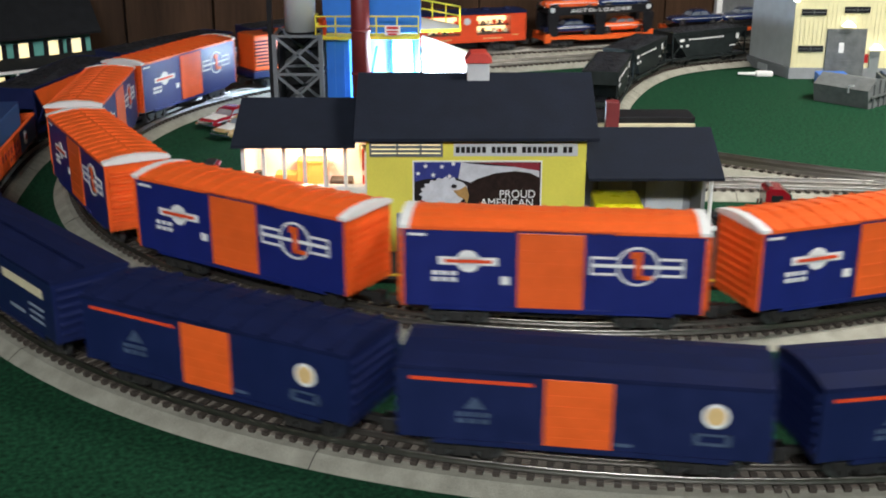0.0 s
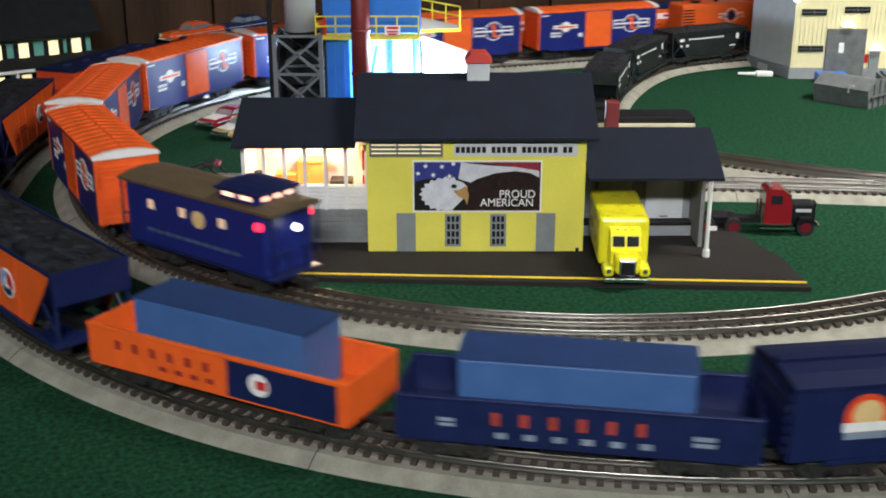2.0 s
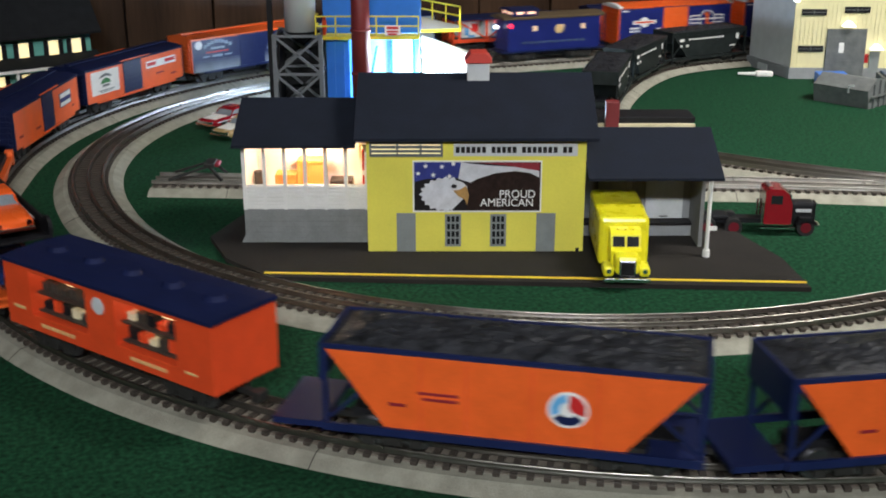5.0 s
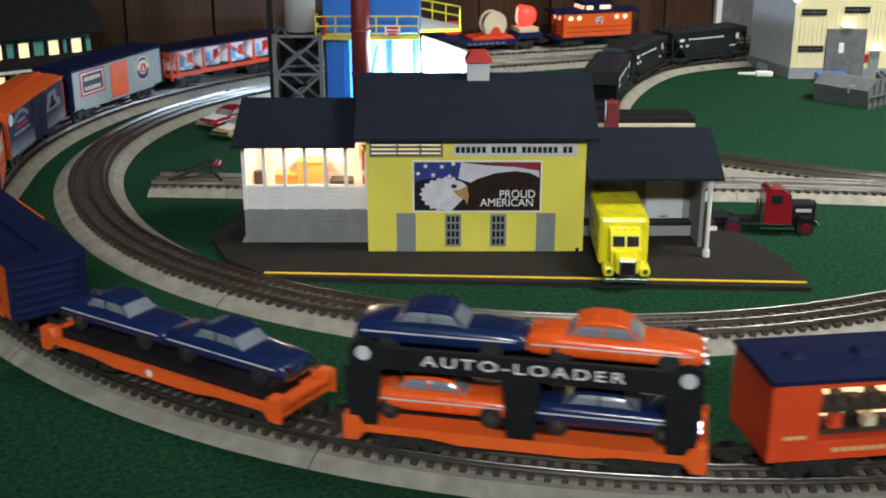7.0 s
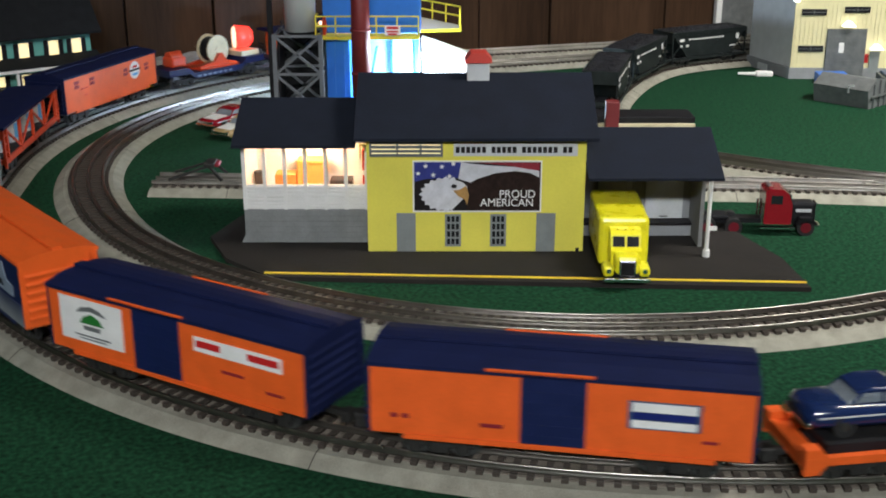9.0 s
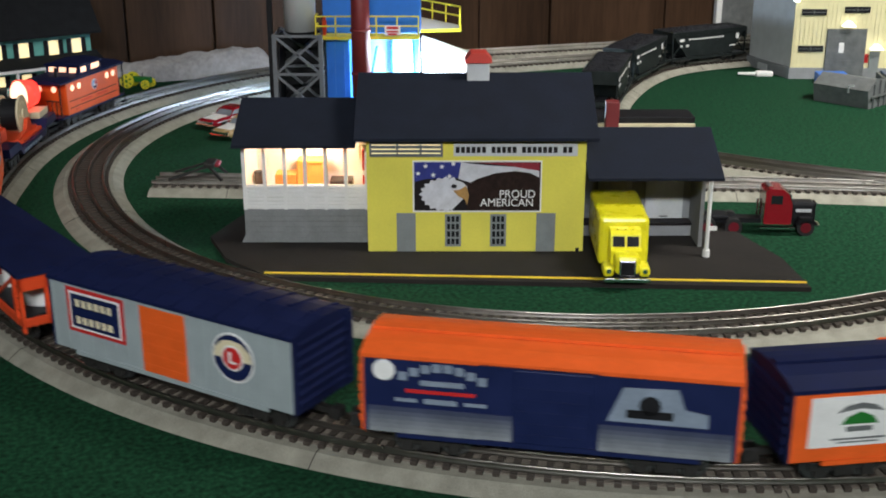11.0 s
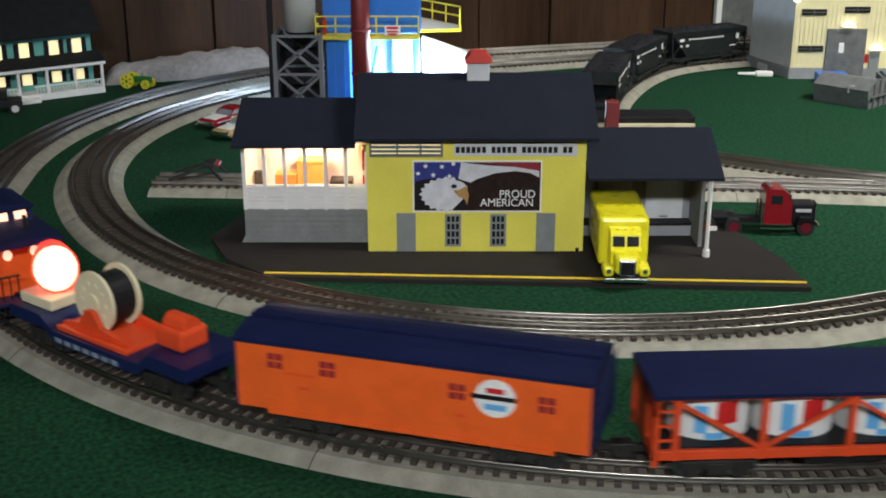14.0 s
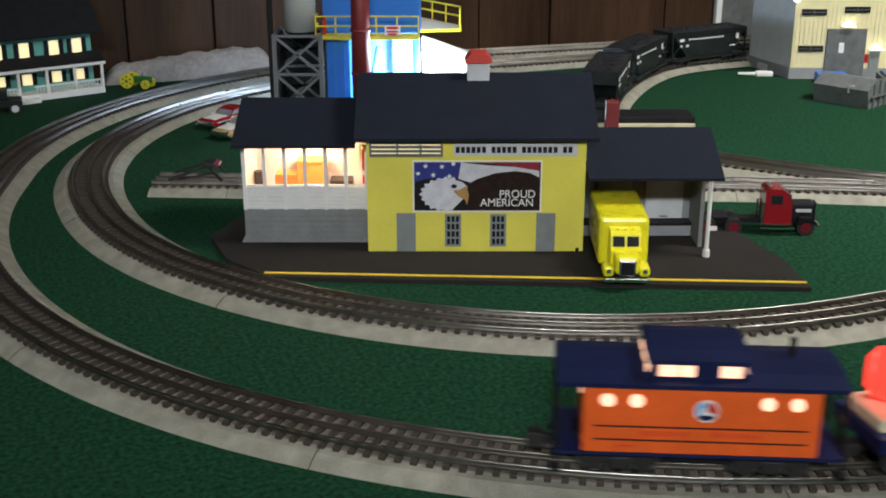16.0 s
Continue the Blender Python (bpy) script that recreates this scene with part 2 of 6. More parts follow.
# ---------------------------------------------------------------- track plan
class Oval:
    """A closed oval: front straight run to the left, left curve, back straight, right curve."""

    def __init__(self, px, py, heading, radius, turn_a, link, turn_b, straight=2.0):
        d = heading + math.pi
        u = Vector((math.cos(d), math.sin(d)))
        self.legs, self.length = [], 0.0
        x = Vector((px, py)) - u * straight
        for kind, size in (("s", straight), ("a", turn_a), ("s", link), ("a", turn_b), ("s", straight), ("a", math.pi * 2 - turn_a - turn_b)):
            run = size if kind == "s" else size * radius
            if kind == "a" and len(self.legs) == 5:
                run = size * radius
            self.legs.append((self.length, run, kind, x.copy(), d, radius))
            if kind == "s":
                x = x + Vector((math.cos(d), math.sin(d))) * size
            else:
                c = x - Vector((-math.sin(d), math.cos(d))) * radius
                d -= size
                x = c + Vector((-math.sin(d), math.cos(d))) * radius
            self.length += run

    def at(self, s):
        s %= self.length
        for start, run, kind, x, d, radius in self.legs:
            if s <= start + run + 1e-9:
                k = s - start
                if kind == "s":
                    return x + Vector((math.cos(d), math.sin(d))) * k, d
                c = x - Vector((-math.sin(d), math.cos(d))) * radius
                e = d - k / radius
                return c + Vector((-math.sin(e), math.cos(e))) * radius, e
        return x, d


INNER = Oval(0.3281, 0.8524, 0.3705, 0.5334, 1.5191, 0.0199, 1.6305)
OUTER = Oval(0.4355, 0.6478, 0.3644, 0.6858, 1.7976, 0.063, 1.4016)


class Spur:
    """An open track through a few guide points, rounded by a Catmull-Rom curve."""

    def __init__(self, guides):
        g = [Vector(p) for p in guides]
        g = [g[0] * 2 - g[1]] + g + [g[-1] * 2 - g[-2]]
        self.pts = []
        for i in range(1, len(g) - 2):
            for k in range(24):
                t = k / 24
                a, b, c, d = g[i - 1:i + 3]
                self.pts.append(0.5 * (2 * b + (c - a) * t + (2 * a - 5 * b + 4 * c - d) * t * t + (3 * b - a - 3 * c + d) * t ** 3))
        self.pts.append(g[-2])
        self.run = [0.0]
        for a, b in zip(self.pts, self.pts[1:]):
            self.run.append(self.run[-1] + (b - a).length)
        self.length = self.run[-1]

    def at(self, s):
        s = min(max(s, 0), self.length - 1e-6)
        i = next(k for k in range(len(self.run) - 1) if self.run[k + 1] > s)
        u = (s - self.run[i]) / (self.run[i + 1] - self.run[i])
        d = self.pts[i + 1] - self.pts[i]
        return self.pts[i] + d * u, math.atan2(d.y, d.x)


def swept(name, line, profile, material, step=0.02, closed=True, z=0.0):
    """A band of the given cross-section (offset to the left, height) along a track line."""
    n = max(2, round(line.length / step))
    verts, faces, k = [], [], len(profile)
    count = n if closed else n + 1
    for i in range(count):
        p, d = line.at(line.length * i / n)
        for o, h in profile:
            verts.append((p.x - math.sin(d) * o, p.y + math.cos(d) * o, h + z))
    for i in range(n):
        a, b = i * k, ((i + 1) % count) * k
        for j in range(k):
            faces.append((a + j, a + (j + 1) % k, b + (j + 1) % k, b + j))
    me = bpy.data.meshes.new(name)
    me.from_pydata(verts, [], faces)
    me.materials.append(material)
    bm = bmesh.new()
    bm.from_mesh(me)
    bmesh.ops.recalc_face_normals(bm, faces=bm.faces)
    bm.to_mesh(me)
    bm.free()
    return new(name, me)


TIE_PITCH = 0.0098


def tie_mesh():
    f = Form().box(-0.0021, 0.0021, -0.0212, 0.0212, 0.0060, 0.0090, 0)
    ob = solid("tie", f, TIE)
    me = ob.data
    bpy.data.objects.remove(ob)
    return me


TIE_MESH = tie_mesh()


def joint_mesh():
    ob = solid("section_joint", Form().prism([(-0.0368, 0.0), (-0.0336, 0.0024), (-0.0262, 0.0064), (0.0262, 0.0064), (0.0336, 0.0024), (0.0368, 0.0)], "x", -0.00035, 0.00035), TIE)
    me = ob.data
    bpy.data.objects.remove(ob)
    return me


JOINT_MESH = joint_mesh()


def rail_shape(o):
    """Flat foot, thin web and a round head, seen along the rail."""
    head = [(o + 0.00085 * math.cos(a), 0.0124 + 0.00085 * math.sin(a)) for a in (radians(-25 + 23 * k) for k in range(11))]
    return [(o - 0.0015, 0.0092), (o + 0.0015, 0.0092), (o + 0.0005, 0.0100)] + head + [(o - 0.0005, 0.0100)]


def build_track(name, line, label, closed=True, z=0.0, near=None):
    t = thing(name, label, "model track", kind="structure")
    slope = swept("roadbed", line, [(-0.0367, 0.0), (-0.0335, 0.0022), (-0.0262, 0.0062), (0.0262, 0.0062), (0.0335, 0.0022), (0.0367, 0.0)], ROADBED, closed=closed, z=z)
    slope.parent = t
    top = swept("ballast_top", line, [(-0.0182, 0.0060), (-0.0178, 0.0072), (0.0178, 0.0072), (0.0182, 0.0060)], BALLAST, closed=closed, z=z)
    top.parent = t
    for o, m in ((-0.0159, STEEL), (0.0, DARK_RAIL), (0.0159, STEEL)):
        r = swept("rail", line, rail_shape(o), m, closed=closed, z=z)
        r.parent = t
        for f in r.data.polygons:
            f.use_smooth = True
    for k in range(int(line.length / 0.27)):
        p, d = line.at(0.085 + k * 0.27)
        j = new("section_joint", JOINT_MESH)
        j.parent, j.matrix_basis = t, Matrix.Translation((p.x, p.y, z)) @ Matrix.Rotation(d, 4, "Z")
    n = round(line.length / TIE_PITCH)
    single = 0
    far_v, far_f = [], []
    for i in range(n):
        p, d = line.at(line.length * (i + 0.5) / n)
        m = Matrix.Translation((p.x, p.y, z)) @ Matrix.Rotation(d, 4, "Z")
        if near and near(p) and single < 300:
            ob = new("tie", TIE_MESH)
            ob.parent, ob.matrix_basis = t, m
            single += 1
        else:
            base = len(far_v)
            far_v += [m @ v.co for v in TIE_MESH.vertices]
            far_f += [[base + j for j in f.vertices] for f in TIE_MESH.polygons]
    me = bpy.data.meshes.new("far_ties")
    me.from_pydata(far_v, [], far_f)
    me.materials.append(TIE)
    ob = new("far_ties", me)
    ob.parent = t
    tagged(ob, kind="stuff")
    return t


# ---------------------------------------------------------------- room and table
AXIS = 0.367
TURN = Matrix.Rotation(AXIS, 4, "Z")


def along(u, v, z=0.0):
    """A place by its way along and across the layout's long axis."""
    return TURN @ Vector((u, v, z))


def build_room():
    lone("ground", Form().box(-1.05, 3.9, -0.05, 1.922, -0.02, 0.0), FELT, "green felt covered table top of the model layout", "table top", "structure", m=TURN)
    lone("table_base", Form().box(-1.04, 3.89, -0.04, 1.915, -0.12, -0.0205), PLY, "plywood table frame under the green felt", "table", "structure", m=TURN)
    legs = Form()
    for u in (-0.95, 0.7, 2.3, 3.8):
        for v in (0.05, 1.82):
            legs.box(u - 0.045, u + 0.045, v - 0.045, v + 0.045, -0.86, -0.1205)
    lone("table_legs", legs, PLY, "square wooden legs under the layout table", "table", "structure", m=TURN)
    lone("floor", Form().box(-2.2, 4.6, -2.6, 2.02, -0.91, -0.86), FLOOR_MAT, "worn vinyl floor of the room", "floor", "structure", m=TURN)
    lone("ceiling", Form().box(-2.2, 4.6, -2.6, 2.02, 1.5, 1.55), CEIL_WHITE, "plain painted ceiling of the room", "ceiling", "structure", m=TURN)
    wall = thing("wall_back", "dark brown vertical wood panelling behind the layout", "wall", TURN, kind="structure")
    part("wall_core", Form().box(-2.2, 4.6, 1.942, 2.02, -0.86, 1.5), BLACK, wall)
    u, k = -2.19, 0
    rnd = random.Random(5)
    while u < 4.55:
        w = rnd.choice((0.10, 0.14, 0.19, 0.24))
        ob = part("plank", Form().box(u + 0.0015, min(u + w, 4.59) - 0.0015, 1.926 + rnd.uniform(0, 0.003), 1.9415, -0.855, 1.495, 0.0018), WOOD, wall)
        u += w
    for name, b in (("wall_left", (-2.28, -2.205, -2.6, 2.02)), ("wall_right", (4.605, 4.68, -2.6, 2.02)), ("wall_front", (-2.2, 4.6, -2.68, -2.605))):
        lone(name, Form().box(*b, -0.86, 1.5), WOOD, "dark brown wood panelled wall of the room", "wall", "structure", m=TURN)
    trim = thing("trim", "pale painted door casing against the wood wall", "trim", TURN, kind="structure")
    part("casing", Form().box(1.296, 1.309, 1.914, 1.9255, -0.855, 1.4, 0.002), WHITE_TRIM, trim)
    part("door_panel", Form().box(1.3095, 1.75, 1.918, 1.9255, -0.855, 1.38, 0.002), DUMP_GREY, trim)
    for u, v in ((1.6, 1.25), (0.1, 0.0)):
        fix = thing("ceiling_light", "long white ceiling light fixture", "ceiling light", TURN, group="ceiling lights")
        p = TURN.inverted() @ Vector((1.2, 0.95, 0) if u > 1 else (0.0, -1.5, 0))
        part("housing", Form().box(p.x - 0.5, p.x + 0.5, p.y - 0.16, p.y + 0.16, 1.475, 1.4995, 0.004), WHITE_TRIM, fix)


build_room()
SIDING = Spur([(-0.313, 1.2255), (0.0, 1.21), (0.30, 1.208), (0.6, 1.168), (1.0, 1.06), (1.5, 1.02)])
LOOP = Spur([(0.72, 1.155), (0.52, 1.203), (0.37, 1.275), (0.255, 1.36), (0.205, 1.46), (0.218, 1.58), (0.252, 1.70), (0.305, 1.82), (0.375, 1.91), (0.49, 1.972), (0.64, 2.02), (0.95, 2.115), (1.4, 2.27)])


# ---------------------------------------------------------------- rolling stock
Z0, Z1, HALF = 0.0318, 0.0940, 0.0335


def bogie_mesh():
    f = Form()
    for y in (-0.0222, 0.0222):
        f.box(-0.021, 0.021, y - 0.0018, y + 0.0018, 0.0205, 0.0265, 0.0008)
        for x in (-0.014, 0.014):
            f.box(x - 0.004, x + 0.004, y - 0.0026, y + 0.0026, 0.0165, 0.0265, 0.0008)
        f.box(-0.006, 0.006, y - 0.0028, y + 0.0028, 0.017, 0.025, 0.0008)
    f.box(-0.006, 0.006, -0.018, 0.018, 0.0225, 0.0295)
    for x in (-0.014, 0.014):
        f.cyl((x, -0.017, 0.0222), (x, 0.017, 0.0222), 0.0016, n=8)
    ob = solid("bogie", f, TRUCK_BLACK)
    me = ob.data
    bpy.data.objects.remove(ob)
    return me


def wheel_mesh():
    f = Form().cyl((0, -0.0018, 0), (0, 0.0018, 0), 0.0088, n=20).cyl((0, -0.0030, 0), (0, -0.0016, 0), 0.0042, n=12).cyl((0, 0.0014, 0), (0, 0.0026, 0), 0.0099, n=20)
    ob = solid("wheel", f, WHEEL)
    me = ob.data
    bpy.data.objects.remove(ob)
    return me


BOGIE, WHEEL_MESH = bogie_mesh(), wheel_mesh()


def rolling(name, label, category, group="", length=0.21, bogies=0.068):
    """A car's Empty on the rails with its bogies, wheels, couplers and underframe; x runs ahead."""
    car = thing(name, label, category, group=group)
    for x in (-bogies, bogies):
        b = new("bogie", BOGIE)
        b.parent, b.location = car, (x, 0, 0)
        for wx in (-0.014, 0.014):
            for side in (-1, 1):
                w = new("wheel", WHEEL_MESH)
                w.parent, w.location = b, (wx, side * 0.0172, 0.0222)
                w.rotation_euler = (0, 0, 0 if side < 0 else math.pi)
    for s in (-1, 1):
        part("coupler", Form().box(s * (length / 2 - 0.012), s * (length / 2 + 0.008), -0.0025, 0.0025, 0.0235, 0.0275).box(s * (length / 2 + 0.006), s * (length / 2 + 0.0135), -0.0055, 0.0055, 0.0215, 0.0290, 0.001), TRUCK_BLACK, car)
    part("underframe", Form().box(-length / 2 + 0.012, length / 2 - 0.012, -0.010, 0.010, 0.0275, 0.0338).box(-0.02, 0.025, -0.022, 0.022, 0.0215, 0.033, 0.002).cyl((-0.045, 0.012, 0.028), (-0.028, 0.012, 0.028), 0.005, n=10), BLACK, car)
    return car


def face(car, side, length, u, v, half=HALF, z0=Z0, z1=None):
    """A place on a car's side, u from left to right as one looks at it, v from sill to eave."""
    z1 = Z1 if z1 is None else z1
    x = (u - 0.5) * length * (1 if side < 0 else -1)
    return x, side * half, z0 + v * (z1 - z0)


def mark(car, length, shapes, material, label="", half=HALF, z0=Z0, z1=None, lift=0.0006, sides=(-1, 1), name="marking"):
    """Flat prints on both sides: ('bar', u0, u1, v0, v1), ('disc', u, v, radius), ('ring', u, v, radius, width), ('poly', [(u, v), ...])."""
    z1 = Z1 if z1 is None else z1
    for side in sides:
        f = Form()
        y0, y1 = sorted((side * half, side * (half + lift)))
        for s in shapes:
            if s[0] == "bar":
                a, _, za = face(car, side, length, s[1], s[3], half, z0, z1)
                b, _, zb = face(car, side, length, s[2], s[4], half, z0, z1)
                f.box(min(a, b), max(a, b), y0, y1, za, zb)
            elif s[0] == "disc":
                x, _, z = face(car, side, length, s[1], s[2], half, z0, z1)
                f.cyl((x, y0, z), (x, y1, z), s[3], n=24)
            elif s[0] == "ring":
                x, _, z = face(car, side, length, s[1], s[2], half, z0, z1)
                for k in range(24):
                    a, b = k * math.tau / 24, (k + 1) * math.tau / 24
                    q = [(x + r * math.cos(t), z + r * math.sin(t)) for r, t in ((s[3], a), (s[3], b), (s[3] - s[4], b), (s[3] - s[4], a))]
                    f.prism(q, "y", y0, y1)
            else:
                q = [face(car, side, length, u, v, half, z0, z1) for u, v in s[1]]
                f.prism([(x, z) for x, _, z in q], "y", y0, y1)
        part(name, f, material, car, label)


def roof_form(length, half, z, rise=0.0042, over=0.0014, ribs=0, walk_board=False):
    f = Form()
    h = half + over
    f.prism([(-h, z - 0.0025), (-h, z), (-h * 0.55, z + rise * 0.72), (0, z + rise), (h * 0.55, z + rise * 0.72), (h, z), (h, z - 0.0025)], "x", -length / 2 - 0.001, length / 2 + 0.001)
    for k in range(ribs):
        x = (k + 0.5) / ribs * length - length / 2
        for s in (-1, 1):
            f.bar((x, 0.002 * s, z + rise + 0.0004), (x, s * h * 0.99, z + 0.0006), 0.0016 if ribs > 10 else 0.0034)
    if walk_board:
        f.box(-length / 2, length / 2, -0.0045, 0.0045, z + rise, z + rise + 0.0018)
    return f


def boxcar(name, label, side_mat, roof_mat, end_mat, door_mat, door=(0.4, 0.58), length=0.21, group="", ribs=0, board=False, wall_ribs=0, door_top=0.93, end_label="", eave=0.0940):
    global Z1
    Z1 = eave
    car = rolling(name, label, "boxcar", group, length)
    body = Form().box(-length / 2, length / 2, -HALF, HALF, Z0, Z1, 0.0008)
    for side in (-1, 1):
        for k in range(wall_ribs + 1 if wall_ribs else 0):
            x = -length / 2 + 0.003 + k * (length - 0.006) / wall_ribs
            body.box(x - 0.0005, x + 0.0005, side * HALF - 0.0004, side * HALF + 0.0004, Z0 + 0.002, Z1 - 0.003)
        body.box(-length / 2 + 0.02, length / 2 - 0.02, side * HALF - 0.0008, side * HALF + 0.0003, Z0 - 0.0025, Z0 + 0.0005)
    part("body", body, side_mat, car)
    for s in (-1, 1):
        e = Form().box(s * length / 2 - 0.0008, s * length / 2 + 0.0008, -HALF - 0.0004, HALF + 0.0004, Z0, Z1 + 0.0005)
        for k in range(int((eave - Z0 - 0.006) / 0.0064)):
            z = Z0 + 0.005 + k * 0.0064
            e.box(s * length / 2, s * (length / 2 + 0.0022), -HALF + 0.004, HALF - 0.004, z, z + 0.0028, 0.0007)
        part("end_wall", e, end_mat, car, end_label)
        lad = Form()
        for y in (HALF - 0.008, HALF - 0.002):
            lad.bar((s * (length / 2 + 0.003), y, Z0 + 0.002), (s * (length / 2 + 0.003), y, Z1 - 0.002), 0.0009)
        for k in range(int((eave - Z0 - 0.006) / 0.008)):
            lad.bar((s * (length / 2 + 0.003), HALF - 0.008, Z0 + 0.006 + k * 0.008), (s * (length / 2 + 0.003), HALF - 0.002, Z0 + 0.006 + k * 0.008), 0.0008)
        part("ladder", lad, end_mat, car)
    part("roof", roof_form(length, HALF, Z1, ribs=ribs, walk_board=board), roof_mat, car)
    if door_mat:
        for side in (-1, 1):
            a, b = sorted(face(car, side, length, u, 0)[0] for u in door)
            y0, y1 = sorted((side * HALF, side * (HALF + 0.0014)))
            zt = Z0 + (Z1 - Z0) * door_top
            d = Form().box(a, b, y0, y1, Z0 + 0.001, zt, 0.0005)
            for k in range(5):
                z = Z0 + 0.006 + k * (zt - Z0 - 0.01) / 5
                d.box(a + 0.002, b - 0.002, y0 - (0.0003 if side < 0 else 0), y1 + (0.0003 if side > 0 else 0), z, z + 0.0009)
            dp = part("door", d, door_mat, car)
            part("door_track", Form().box(a - 0.02, b + 0.004, y0, y1, zt, zt + 0.0018).box(a - 0.02, b + 0.004, y0, y1, Z0 - 0.001, Z0 + 0.001), side_mat, dp)
    return car


def flat_logo(car, length, u, v, r, half=HALF, z0=Z0, z1=None):
    """A round white badge with red and blue fields."""
    z1 = Z1 if z1 is None else z1
    mark(car, length, [("disc", u, v, r)], WHITE, "round white badge", half, z0, z1, 0.0006)
    h, w = (z1 - z0), length

    def sector(a0, a1, r0, r1):
        q = [(r1, a0 + (a1 - a0) * k / 8) for k in range(9)] + [(r0, a1 - (a1 - a0) * k / 8) for k in range(9)]
        return ("poly", [(u + k * r * math.cos(radians(a)) / w, v + k * r * math.sin(radians(a)) / h) for k, a in q])
    mark(car, length, [sector(84, -22, 0.12, 0.86)], RED, "", half, z0, z1, 0.0009)
    mark(car, length, [sector(98, 205, 0.42, 0.86)], SKYBLUE, "", half, z0, z1, 0.0009)
    mark(car, length, [sector(-35, -145, 0.40, 0.86)], BLUE, "", half, z0, z1, 0.0009)


def dashes(u0, u1, v0, v1, n, fill=0.7):
    w = (u1 - u0) / n
    return [("bar", u0 + k * w, u0 + (k + fill) * w, v0, v1) for k in range(n)]


def inner_boxcar():
    L = 0.212
    car = boxcar("boxcar", "royal blue model boxcar with orange roof, ends and door", BOX_BLUE, ORANGE, ORANGE, ORANGE, (0.385, 0.605), L, "blue boxcars of the inner train", ribs=14, door_top=0.95)
    for s in (-1, 1):
        part("roof_edge", roof_form(0.0055, HALF + 0.0003, Z1 + 0.0008), WHITE_TRIM, car, "white painted roof end").location = (s * (L / 2 - 0.0012), 0, 0)
    mark(car, L, [("ring", 0.78, 0.58, 0.0150, 0.0016), ("bar", 0.63, 0.71, 0.66, 0.69), ("bar", 0.85, 0.93, 0.66, 0.69), ("bar", 0.63, 0.93, 0.56, 0.60), ("bar", 0.63, 0.71, 0.46, 0.49), ("bar", 0.85, 0.93, 0.46, 0.49), ("bar", 0.625, 0.632, 0.46, 0.69), ("bar", 0.925, 0.932, 0.46, 0.69)], WHITE, "white outlined emblem")
    mark(car, L, [("bar", 0.77, 0.795, 0.42, 0.76), ("bar", 0.77, 0.83, 0.42, 0.47), ("bar", 0.755, 0.78, 0.68, 0.76)], ORANGE, lift=0.001)
    mark(car, L, [("disc", 0.22, 0.58, 0.0085), ("bar", 0.12, 0.32, 0.53, 0.63)] + dashes(0.10, 0.19, 0.40, 0.45, 3) + dashes(0.10, 0.19, 0.32, 0.37, 3) + [("bar", 0.33, 0.36, 0.3, 0.4), ("bar", 0.02, 0.08, 0.88, 0.91)], WHITE)
    mark(car, L, [("bar", 0.14, 0.30, 0.56, 0.60)], RED_ORANGE, lift=0.001)
    return car


def inner_caboose():
    L = 0.168
    car = rolling("caboose", "dark blue model caboose with brown roof and lit windows", "caboose", "", 0.19, 0.052)
    part("body", Form().box(-L / 2, L / 2, -0.031, 0.031, Z0, 0.086, 0.001), BOX_BLUE, car)
    part("platform", Form().box(-0.093, 0.093, -0.031, 0.031, 0.0295, Z0 - 0.0002), BLUE, car)
    part("roof", roof_form(0.184, 0.0315, 0.086), BROWN_ROOF, car)
    cup = part("cupola", Form().box(-0.074, -0.030, -0.027, 0.027, 0.088, 0.0975, 0.0015), BOX_BLUE, car)
    part("cupola_roof", roof_form(0.048, 0.027, 0.0980, 0.0025), BLUE, cup).location = (-0.052, 0, 0)
    for y in (-0.0272, 0.0272):
        for x in (-0.062, -0.042):
            part("window", Form().box(x - 0.006, x + 0.006, y - 0.0004, y + 0.0004, 0.0915, 0.0965), WARM_GLOW, cup)
    for y in (-0.015, 0.0, 0.015):
        part("window", Form().box(-0.0745, -0.0738, y - 0.005, y + 0.005, 0.0910, 0.0965), WARM_GLOW, cup)
    for side in (-1, 1):
        for x in (-0.036, 0.012, 0.052):
            part("window", Form().box(x - 0.0038, x + 0.0038, side * 0.031 - 0.0005, side * 0.031 + 0.0005, 0.064, 0.072), DIM_GLOW, car)
        part("marker_lamp", Form().cyl((-0.080, side * 0.03, 0.074), (-0.080, side * 0.0345, 0.074), 0.0035, n=10), MARKER_GLOW, car)
        for s in (-1, 1):
            rail = Form().bar((s * 0.092, side * 0.03, 0.034), (s * 0.092, side * 0.03, 0.086), 0.0014).bar((s * 0.092, side * 0.03, 0.052), (s * 0.092, side * 0.006, 0.052), 0.0012).bar((s * 0.092, side * 0.012, 0.034), (s * 0.092, side * 0.012, 0.052), 0.001)
            part("end_rail", rail, BLUE, car)
    part("rear_lamp", Form().ball((-0.094, 0, 0.070), 0.0032), LAMP_GLOW, car, smooth=True)
    mark(car, L, dashes(0.15, 0.85, 0.22, 0.28, 10), FADE_BLUE, half=0.031, z1=0.086)
    mark(car, L, [("disc", 0.545, 0.62, 0.0075)], GOLD, half=0.031, z1=0.086)
    return car


